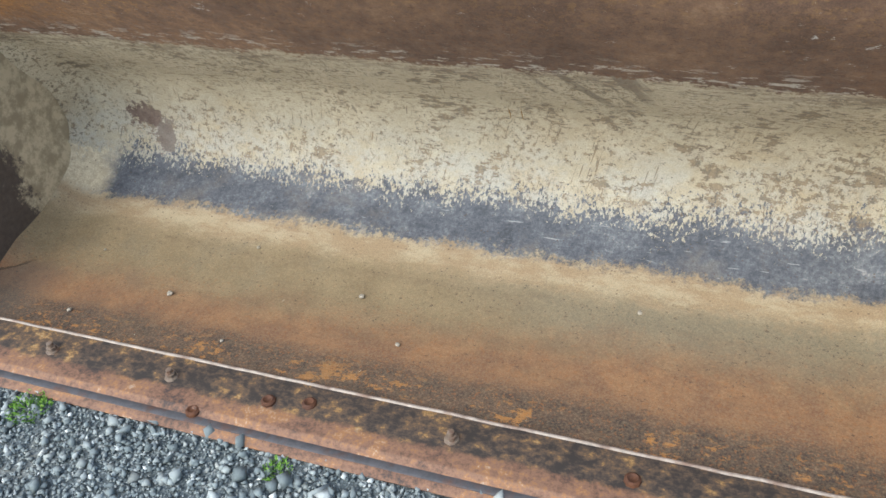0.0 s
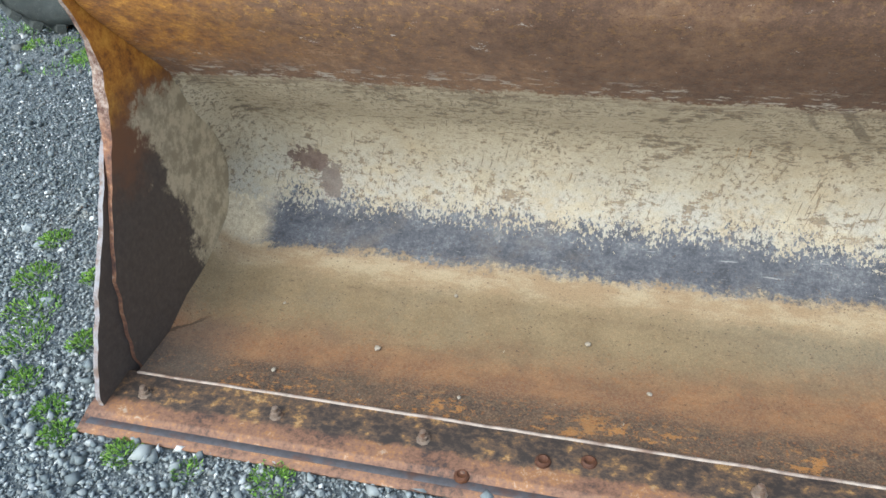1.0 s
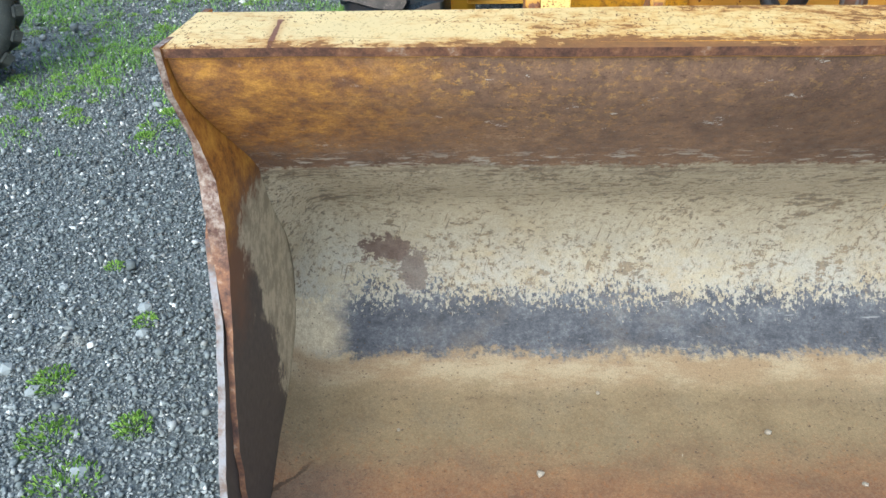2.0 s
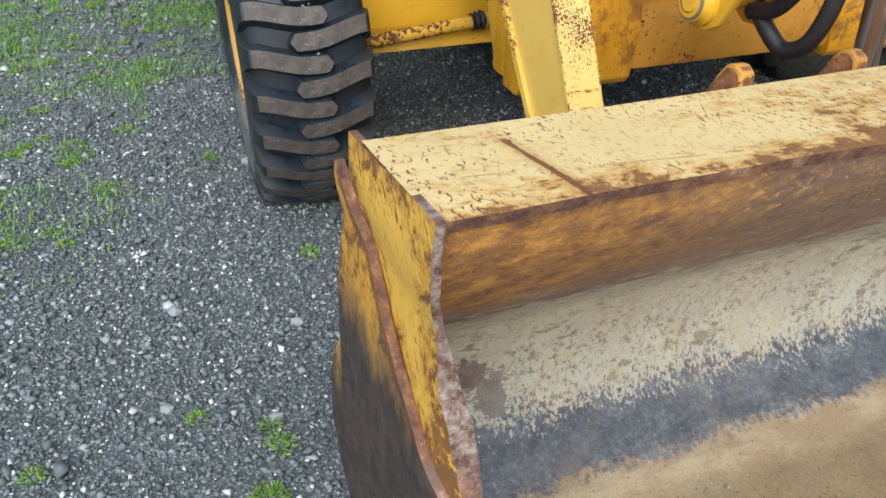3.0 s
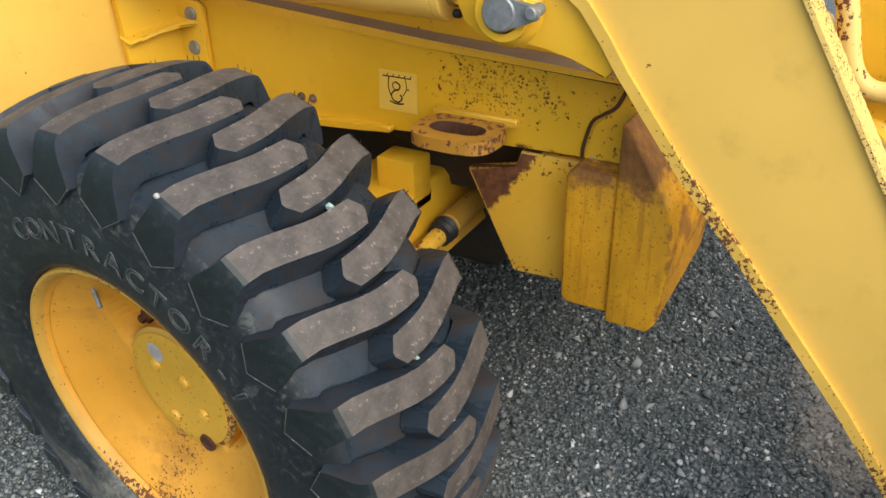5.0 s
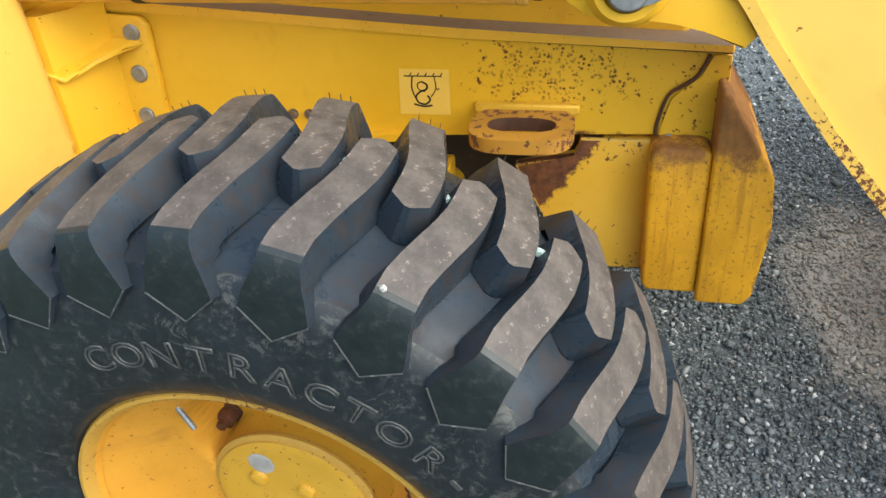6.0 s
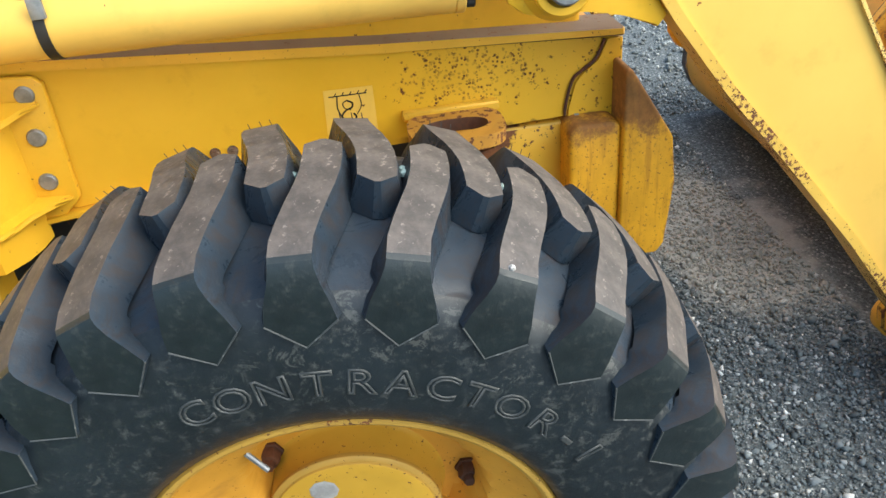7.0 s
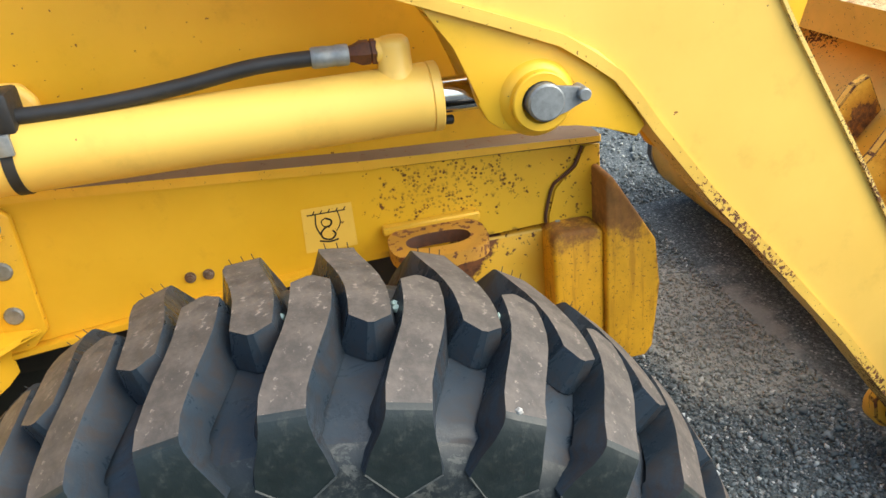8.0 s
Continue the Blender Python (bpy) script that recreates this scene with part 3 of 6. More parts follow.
    spot = k.step(k.math("ADD", blob(-1.398, 0.226, 0.8, 1.8), ragged), 0.046, 0.041)
    tail = k.step(k.math("ADD", blob(-1.336, 0.176, 1.4, 0.75), ragged), 0.042, 0.037)
    col = k.mix(k.math("MULTIPLY", tail, 0.85), col, (0.150, 0.118, 0.100))
    col = k.mix(k.math("MULTIPLY", spot, 0.95), col, k.mix(k.step(mid, 0.4, 0.6), (0.100, 0.066, 0.052), (0.165, 0.12, 0.095)))
    # grain of sand over everything, and small sharp pits in the clay and the floor
    sand = k.step(k.noise(330, 4, 0.75), 0.30, 0.70, 0.80, 1.18)
    tint = k.tree.nodes.new("ShaderNodeCombineColor")
    for i in range(3):
        k.put(sand, tint.inputs[i])
    col = k.mix(1.0, col, tint.outputs[0], "MULTIPLY")
    prick = both(k.step(k.cells(95, "Distance", stretch=(0.8, 1, 1)), 0.20, 0.15), k.step(k.noise(31, 5, 0.7), 0.50, 0.56), k.step(band, 0.9, 1.3), k.step(band, 4.1, 4.0))
    col = k.mix(k.math("MULTIPLY", prick, 0.75), col, (0.085, 0.060, 0.043))
    relief = k.math("ADD", k.math("MULTIPLY", both(flake, k.step(top, 1.0, 0.0)), 0.6), k.math("MULTIPLY", fine, 0.3))
    k.bump(k.math("SUBTRACT", relief, k.math("MULTIPLY", nick, 0.5)), 0.45, 0.0016)
    k.bump(mid, 0.25, 0.003)
    return k.done(col, k.step(grit, 0.3, 0.7, 0.5, 0.85), 0.0, 0.4)


def make_side_inside():
    k = Nodes("bucket_side_inside")
    x = k.xyz()
    wob = k.noise(8, 8, 0.76)
    fine = k.noise(70, 6, 0.72)
    dark = k.mix(k.step(fine, 0.3, 0.7), (0.075, 0.058, 0.048), (0.112, 0.086, 0.069))
    hot = k.ramp(k.noise(26, 8, 0.78), [(0.36, (0.13, 0.050, 0.020)), (0.49, (0.40, 0.165, 0.026)), (0.64, (0.62, 0.31, 0.05))])
    up = k.math("ADD", x[2], k.math("MULTIPLY_ADD", wob, 0.30, -0.15))
    col = k.mix(k.step(up, 0.36, 0.50), dark, (0.19, 0.088, 0.045))
    col = k.mix(k.step(up, 0.52, 0.62), col, hot)
    back = k.math("ADD", x[1], k.math("MULTIPLY_ADD", wob, 0.34, -0.17))
    back = k.math("ADD", back, k.math("MULTIPLY_ADD", x[2], 0.28, -0.055))
    clay = k.mix(k.step(k.noise(22, 7, 0.74), 0.40, 0.60), (0.33, 0.270, 0.178), (0.56, 0.470, 0.320))
    keep = k.math("MULTIPLY", k.step(back, 1.442, 1.475), k.step(up, 0.55, 0.52))
    col = k.mix(keep, col, clay)
    col = k.mix(k.step(fine, 0.66, 0.70, 0.0, 0.5), col, (0.22, 0.18, 0.14))
    k.bump(fine, 0.3, 0.0015)
    return k.done(col, 0.62, 0.0, 0.4)


def make_plate_edge(rubbed=True):
    """Flame-cut plate edge: purple-brown rust, rubbed pale where the corner drags."""
    k = Nodes("worn_plate_edge" if rubbed else "rusted_plate_edge")
    x = k.xyz()
    n = k.noise(40, 7, 0.74)
    col = k.ramp(n, [(0.34, (0.055, 0.030, 0.024)), (0.48, (0.14, 0.068, 0.044)), (0.58, (0.24, 0.115, 0.058)), (0.68, (0.38, 0.29, 0.22))])
    rub = k.math("MULTIPLY", k.step(x[1], 1.385, 1.360), k.math("MULTIPLY", k.step(x[2], 0.50, 0.60), k.step(n, 0.38, 0.55)))
    col = k.mix(k.math("MULTIPLY", rub, 0.7 if rubbed else 0.0), col, k.mix(k.step(k.noise(90, 5, 0.7), 0.4, 0.6), (0.17, 0.12, 0.095), (0.38, 0.34, 0.30)))
    if not rubbed:
        bright = k.math("MULTIPLY", k.step(k.math("ADD", x[2], k.math("MULTIPLY_ADD", n, 0.2, -0.1)), 0.56, 0.48), k.step(x[1], 1.36, 1.33))
        col = k.mix(k.math("MULTIPLY", bright, 0.8), col, k.mix(k.step(k.noise(30, 6, 0.7), 0.4, 0.62), (0.30, 0.305, 0.32), (0.17, 0.125, 0.10)))
    k.bump(n, 0.4, 0.002)
    return k.done(col, k.step(rub, 0.0, 1.0, 0.75, 0.5), 0.1, 0.4)


def make_edge_steel():
    k = Nodes("cutting_edge_rust")
    n = k.math("ADD", k.math("MULTIPLY", k.noise(9, 6, 0.7, stretch=(0.6, 1.2, 1.2)), 0.55), k.math("MULTIPLY", k.noise(85, 6, 0.74), 0.45))
    col = k.ramp(n, [(0.40, (0.055, 0.036, 0.030)), (0.46, (0.145, 0.074, 0.044)), (0.515, (0.20, 0.108, 0.066)), (0.565, (0.27, 0.125, 0.045)), (0.63, (0.36, 0.29, 0.22))])
    x = k.xyz()
    upper = k.step(k.math("ADD", x[1], k.math("MULTIPLY_ADD", k.noise(22, 6, 0.7), 0.05, -0.025)), 1.048, 1.062)
    crust = k.ramp(k.math("ADD", k.math("MULTIPLY", k.noise(60, 6, 0.74, stretch=(0.7, 1, 1)), 0.6), k.math("MULTIPLY", k.noise(14, 5, 0.65), 0.4)), [(0.44, (0.032, 0.025, 0.021)), (0.51, (0.080, 0.054, 0.038)), (0.56, (0.15, 0.09, 0.045)), (0.60, (0.32, 0.18, 0.06)), (0.66, (0.34, 0.28, 0.18))])
    col = k.mix(upper, col, crust)
    k.bump(k.noise(80, 5, 0.7), 0.3, 0.0012)
    return k.done(col, 0.7, 0.1)


def sandy(k):
    """Where the gravel is packed with pale fines: a patch behind the bucket and small ones all over."""
    x = k.xyz()
    a = k.math("MULTIPLY", k.math("ADD", x[0], 0.30), 1.9)
    b = k.math("MULTIPLY", k.math("SUBTRACT", x[1], 2.02), 3.6)
    d = k.math("ADD", k.math("MULTIPLY", a, a), k.math("MULTIPLY", b, b))
    n = k.noise(5, 7, 0.72)
    patch = k.step(k.math("ADD", d, k.math("MULTIPLY_ADD", n, 2.4, -1.2)), 1.0, 0.2, 0.0, 0.95)
    return k.math("MAXIMUM", patch, k.step(k.noise(2.0, 7, 0.72), 0.60, 0.74, 0.0, 0.7))


def make_ground():
    k = Nodes("gravel_ground")
    cell = k.cells(150, "Color")
    grey = k.tree.nodes.new("ShaderNodeSeparateColor")
    k.put(cell, grey.inputs[0])
    stone = k.ramp(grey.outputs[0], [(0.0, (0.072, 0.084, 0.087)), (0.6, (0.125, 0.143, 0.146)), (0.93, (0.21, 0.23, 0.23)), (1.0, (0.42, 0.43, 0.41))])
    # shade between the stones, painted as darker cell borders
    gap_shade = k.step(k.cells(150, "Distance", "DISTANCE_TO_EDGE"), 0.0, 0.10, 0.5, 1.0)
    col = k.mix(1.0, stone, k.math("ADD", gap_shade, 0.0), "MULTIPLY")
    col = k.mix(sandy(k), col, (0.36, 0.345, 0.30))
    moss = k.step(k.noise(1.6, 7, 0.7), 0.60, 0.76)
    col = k.mix(k.math("MULTIPLY", moss, 0.35), col, (0.06, 0.075, 0.03))
    k.bump(k.cells(150, "Distance"), 0.6, 0.005)
    return k.done(col, 0.9, 0.0, 0.3)


def make_stone():
    k = Nodes("crushed_stone")
    geo = k.tree.nodes.new("ShaderNodeNewGeometry")
    r = geo.outputs["Random Per Island"]
    col = k.ramp(r, [(0.0, (0.072, 0.086, 0.090)), (0.5, (0.138, 0.162, 0.166)), (0.84, (0.225, 0.252, 0.256)), (0.94, (0.35, 0.365, 0.36)), (1.0, (0.76, 0.77, 0.74))])
    warm = k.step(k.math("FRACT", k.math("MULTIPLY", r, 37.0)), 0.86, 1.0, 0.0, 0.4)
    col = k.mix(warm, col, (0.19, 0.16, 0.12))
    col = k.mix(k.step(k.noise(160, 4, 0.6), 0.4, 0.8, 0.0, 0.3), col, (0.22, 0.23, 0.235))
    fresh = k.step(k.math("ADD", k.xyz()[1], k.math("MULTIPLY_ADD", k.noise(2.5, 5, 0.65), 0.8, -0.4)), 2.1, 1.3, 0.0, 0.38)
    col = k.mix(fresh, col, k.ramp(k.math("FRACT", k.math("MULTIPLY", r, 11.0)), [(0.0, (0.16, 0.185, 0.185)), (0.6, (0.30, 0.33, 0.325)), (1.0, (0.58, 0.60, 0.57))]))
    col = k.mix(k.math("MULTIPLY", sandy(k), 0.8), col, (0.40, 0.38, 0.325))
    return k.done(col, 0.85, 0.0, 0.35)


def make_leaf(name, a, b):
    k = Nodes(name)
    col = k.mix(k.step(k.noise(120, 2, 0.5), 0.35, 0.65), a, b)
    k.bsdf.inputs["Subsurface Weight"].default_value = 0.0
    return k.done(col, 0.6, 0.0, 0.3)


INSIDE, SIDE_IN, EDGE_STEEL = make_inside(), make_side_inside(), make_edge_steel()
GROUND, STONE = make_ground(), make_stone()
LEAF = make_leaf("weed_leaf", (0.12, 0.25, 0.035), (0.26, 0.40, 0.08))
MOSS = make_leaf("low_grass", (0.09, 0.21, 0.03), (0.19, 0.34, 0.06))
WELD = steel("weld_bead", (0.42, 0.345, 0.285), 0.7, 0.1, 45, 0.5)
WORN_LIP = steel("polished_wear_strip", (0.10, 0.095, 0.10), 0.6, 0.3, 70, 0.42)
STEEL_EDGE, RUST_EDGE = make_plate_edge(), make_plate_edge(False)
STICKER = paint("sticker_film", (0.78, 0.51, 0.085), 0.0, 0.35, 0.0)
INK = steel("black_ink", (0.02, 0.02, 0.02), 0.6, 0.0)
SHAVING = steel("rubber_flash", (0.38, 0.50, 0.46), 0.6, 0.0)
PEBBLE = steel("pale_pebble", (0.36, 0.31, 0.24), 0.8, 0.0, 120)
GREYPAINT = steel("grey_patch", (0.45, 0.44, 0.42), 0.6, 0.0)

# ---- mesh helpers ----


def finish(bm, name, mats, smooth=40.0):
    me = bpy.data.meshes.new(name)
    bmesh.ops.recalc_face_normals(bm, faces=bm.faces)
    bm.to_mesh(me)
    bm.free()
    for m in mats if isinstance(mats, (list, tuple)) else [mats]:
        me.materials.append(m)
    if smooth:
        me.polygons.foreach_set("use_smooth", [True] * len(me.polygons))
        me.set_sharp_from_angle(angle=radians(smooth))
    return me


def part(name, bm, mats, parent, label="", smooth=40.0):
    """Links a bmesh as one mesh object under a thing or a part."""
    ob = new(name, finish(bm, name, mats, smooth))
    ob.parent = parent
    return tagged(ob, label)


def box(bm, x0, x1, y0, y1, z0, z1, bevel=0.0, seg=2, m=None):
    r = bmesh.ops.create_cube(bm, size=1.0, matrix=(m or Matrix()) @ Matrix.Translation(((x0 + x1) / 2, (y0 + y1) / 2, (z0 + z1) / 2)) @ Matrix.Diagonal((x1 - x0, y1 - y0, z1 - z0, 1)))
    if bevel:
        edges = list({e for v in r["verts"] for e in v.link_edges})
        bmesh.ops.bevel(bm, geom=edges, offset=bevel, segments=seg, profile=0.5, affect="EDGES")
    return bm


def prism(bm, outline, x0, x1, bevel=0.0, seg=2, edge_mat=None):
    """A plate with its outline in (y, z), from x0 to x1."""
    lo = [bm.verts.new((x0, y, z)) for y, z in outline]
    hi = [bm.verts.new((x1, y, z)) for y, z in outline]
    faces = [bm.faces.new(lo), bm.faces.new(hi[::-1])]
    for i in range(len(lo)):
        j = (i + 1) % len(lo)
        faces.append(bm.faces.new((lo[j], lo[i], hi[i], hi[j])))
    if bevel:
        edges = list({e for f in faces for e in f.edges})
        r = bmesh.ops.bevel(bm, geom=edges, offset=bevel, segments=seg, profile=0.5, affect="EDGES", clamp_overlap=True)
        if edge_mat is not None:
            for f in r["faces"]:
                f.material_index = edge_mat
    return bm


def frame_of(a, b):
    a, b = Vector(a), Vector(b)
    return Matrix.Translation(a) @ (b - a).to_track_quat("Z", "Y").to_matrix().to_4x4(), (b - a).length


def lathe(bm, profile, m=None, seg=48, closed=False):
    """Turns a profile of (radius, height) round the local z axis."""
    m = m or Matrix()
    rings = []
    for r, h in profile:
        if r < 1e-6:
            rings.append([bm.verts.new(m @ Vector((0, 0, h)))])
        else:
            rings.append([bm.verts.new(m @ Vector((r * math.cos(2 * math.pi * i / seg), r * math.sin(2 * math.pi * i / seg), h))) for i in range(seg)])
    pairs = list(zip(rings, rings[1:]))
    if closed:
        pairs.append((rings[-1], rings[0]))
    for a, b in pairs:
        for i in range(seg):
            j = (i + 1) % seg
            if len(a) == 1 and len(b) == 1:
                continue
            if len(a) == 1:
                bm.faces.new((a[0], b[i], b[j]))
            elif len(b) == 1:
                bm.faces.new((a[i], a[j], b[0]))
            else:
                bm.faces.new((a[i], a[j], b[j], b[i]))
    return bm


def rod(bm, a, b, r, seg=24, bevel=0.0, r2=None):
    m, d = frame_of(a, b)
    r2 = r if r2 is None else r2
    e = bevel
    lathe(bm, [(0, 0), (r - e, 0), (r, e), (r2, d - e), (r2 - e, d), (0, d)] if e else [(0, 0), (r, 0), (r2, d), (0, d)], m, seg)
    return bm


def curve_points(points, n):
    """A smooth line through points, n steps between each two."""
    out, p = [], [Vector(q) for q in points]
    for i in range(len(p) - 1):
        a, b, c, d = p[max(i - 1, 0)], p[i], p[i + 1], p[min(i + 2, len(p) - 1)]
        for s in range(n):
            t = s / n
            out.append(0.5 * ((2 * b) + (c - a) * t + (2 * a - 5 * b + 4 * c - d) * t * t + (3 * b - a - 3 * c + d) * t ** 3))
    return out + [p[-1]]


def tube(bm, points, r, seg=12, n=8):
    line = curve_points(points, n)
    rings, side = [], None
    for i, q in enumerate(line):
        way = (line[min(i + 1, len(line) - 1)] - line[max(i - 1, 0)]).normalized()
        side = way.orthogonal().normalized() if side is None else (side - way * side.dot(way)).normalized()
        up = way.cross(side)
        rings.append([bm.verts.new(q + r * (math.cos(2 * math.pi * k / seg) * side + math.sin(2 * math.pi * k / seg) * up)) for k in range(seg)])
    for a, b in zip(rings, rings[1:]):
        for k in range(seg):
            bm.faces.new((a[k], a[(k + 1) % seg], b[(k + 1) % seg], b[k]))
    bm.faces.new(rings[0][::-1]), bm.faces.new(rings[-1])
    return bm


def B():
    return bmesh.new()


def hexbolt(bm, at, way, r, h, washer=0.0):
    m, _ = frame_of(at, Vector(at) + Vector(way))
    if washer:
        lathe(bm, [(0, 0), (washer, 0), (washer, 0.003), (0, 0.003)], m, 20)
    lathe(bm, [(r, 0.0), (r, h * 0.85), (r * 0.86, h), (0, h)], m, 6)
    lathe(bm, [(r * 0.5, h), (r * 0.5, h + r * 0.35), (0, h + r * 0.4)], m, 10)
    return bm

# ---- ground ----
CX = -0.28                     # the machine's middle
bm = B()
bmesh.ops.create_grid(bm, x_segments=2, y_segments=2, size=150.0)
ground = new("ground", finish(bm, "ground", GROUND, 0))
tagged(ground, "flat yard of grey crushed gravel with moss and weeds", "ground", kind="structure")


def mirror(x):
    return 2 * CX - x


# ---- the machine ----
loader = new("front_loader")
loader.location = (CX, 3.1, 0)
loader.empty_display_size = 0.3
tagged(loader, "yellow front loader with a rusty bucket lowered onto gravel", "loader")
BACK = Matrix.Translation((-CX, -3.1, 0))


def fix(ob):
    """Keeps a part whose mesh is given in world places where it is."""
    ob.matrix_parent_inverse = BACK
    return ob


def lpart(name, bm, mats, label="", smooth=40.0):
    return fix(part(name, bm, mats, loader, label, smooth))


# bucket: shell, from the weld behind the lip, over the floor and the round back, to the front edge of the top
CURVE = [(1.128, 0.026, 0.0), (1.25, 0.017, 0.75), (1.35, 0.012, 1.2), (1.45, 0.016, 1.5), (1.53, 0.030, 1.75), (1.60, 0.052, 2.0), (1.66, 0.075, 2.3), (1.715, 0.108, 2.75),
         (1.75, 0.16, 3.15), (1.768, 0.23, 3.35), (1.755, 0.31, 3.5), (1.715, 0.38, 3.63), (1.645, 0.447, 3.79), (1.575, 0.513, 4.0), (1.50, 0.592, 4.2), (1.43, 0.672, 4.45), (1.368, 0.758, 4.75), (1.340, 0.830, 5.0)]
BX0, BX1 = -1.582, 0.50


def other_end(x):
    return BX0 + BX1 - x



def lean(z):
    """How far the side plates bend outwards towards the top."""
    t = min(1.0, max(0.0, (z - 0.56) / 0.24))
    return 0.042 * t * t * (3 - 2 * t)


def shell_mesh(offset, inner):
    bm = B()
    band = bm.verts.layers.float.new("band")
    line = curve_points([(y, z, b) for y, z, b in CURVE], 4)
    rows = []
    for i, q in enumerate(line):
        a, b = line[max(i - 1, 0)], line[min(i + 1, len(line) - 1)]
        n = Vector((b.y - a.y, -(b.x - a.x))).normalized()
        row = []
        for j in range(81):
            x = BX0 - lean(q.y) + (BX1 - BX0 + 2 * lean(q.y)) * j / 80
            dent = 0.004 * noise.noise((x * 2.2, q.x * 3, q.y * 3)) + (0.006 * noise.noise((x * 0.9, q.x * 2, 7)))
            # the inner corner is filled with packed clay
            edge = (min(x - BX0, BX1 - x) + lean(q.y)) if inner else 1.0
            depth = np.interp(q.z, (0.0, 0.9, 1.3, 2.2, 2.8, 3.5, 3.9, 4.1), (0.0, 0.01, 0.045, 0.06, 0.10, 0.09, 0.04, 0.0))
            pack = depth * max(0.0, 1 - edge / (0.085 + 0.02 * noise.noise((q.x * 9, q.y * 9, 1)))) ** 2
            d = offset + (dent if inner else 0.0) - pack
            v = bm.verts.new((x, q.x + n.x * d, q.y + n.y * d))
            v[band] = q.z
            row.append(v)
        rows.append(row)
    for a, b in zip(rows, rows[1:]):
        for j in range(80):
            bm.faces.new((a[j], a[j + 1], b[j + 1], b[j]))
    return bm


bucket = lpart("bucket", shell_mesh(0.0, True), INSIDE, "rusted bucket shell with dried clay inside", 60)


def bpart(name, bm, mats, label="", smooth=40.0):
    return part(name, bm, mats, bucket, label, smooth)


bpart("outer_shell", shell_mesh(0.016, False), HINGE_PAINT, "yellow painted back of the bucket", 60)

# top plate, a shallow box along the upper edge
bm = B()
nx, ny = 90, 8
grid = []
for j in range(ny + 1):
    v = j / ny
    row = []
    for i in range(nx + 1):
        x = BX0 - 0.0515 + (BX1 - BX0 + 0.103) * i / nx
        y = 1.334 + 0.198 * v
        z = 0.838 - 0.016 * v + 0.004 * noise.noise((x * 1.7, y * 4, 2))
        if j == 0:
            y += 0.004 * noise.noise((x * 6, 1, 3))
            z -= 0.0015
        row.append(bm.verts.new((x, y, z)))
    grid.append(row)
for a, b in zip(grid, grid[1:]):
    for i in range(nx):
        bm.faces.new((a[i], a[i + 1], b[i + 1], b[i]))
low = [bm.verts.new((v.co.x, v.co.y + 0.004, v.co.z - 0.014)) for v in grid[0]]
back = [bm.verts.new((v.co.x + 0.03 * ((i == 0) - (i == nx)), v.co.y, v.co.z - 0.10)) for i, v in enumerate(grid[-1])]
for i in range(nx):
    f = bm.faces.new((low[i], low[i + 1], grid[0][i + 1], grid[0][i]))
    f.material_index = 1
    bm.faces.new((grid[-1][i], grid[-1][i + 1], back[i + 1], back[i])).material_index = 2
    bm.faces.new((low[i + 1], low[i], back[i], back[i + 1])).material_index = 2
bpart("top_plate", bm, [CREAM, RUST_EDGE, HINGE_PAINT], "bleached, scratched yellow top plate")


SIDE_FRONT = [(0.010, 1.165), (0.055, 1.152), (0.14, 1.160), (0.24, 1.175), (0.355, 1.218), (0.47, 1.272), (0.53, 1.302), (0.57, 1.324), (0.61, 1.334), (0.655, 1.352), (0.70, 1.350), (0.75, 1.340), (0.80, 1.330), (0.842, 1.326)]
SIDE_BACK = [(0.010, 1.50), (0.06, 1.66), (0.12, 1.75), (0.20, 1.787), (0.30, 1.783), (0.38, 1.74), (0.45, 1.69), (0.55, 1.625), (0.65, 1.59), (0.75, 1.582), (0.842, 1.576)]
CUT_FRONT = [(0.006, 1.030), (0.06, 1.034), (0.11, 1.055), (0.18, 1.092), (0.28, 1.148), (0.35, 1.195), (0.42, 1.236), (0.47, 1.268), (0.50, 1.300), (0.54, 1.362), (0.596, 1.442), (0.673, 1.515), (0.736, 1.550), (0.778, 1.575), (0.795, 1.588)]
CUT_BACK = [(0.006, 1.40), (0.06, 1.56), (0.15, 1.65), (0.33, 1.668), (0.50, 1.666), (0.60, 1.655), (0.69, 1.625), (0.756, 1.608), (0.795, 1.594)]


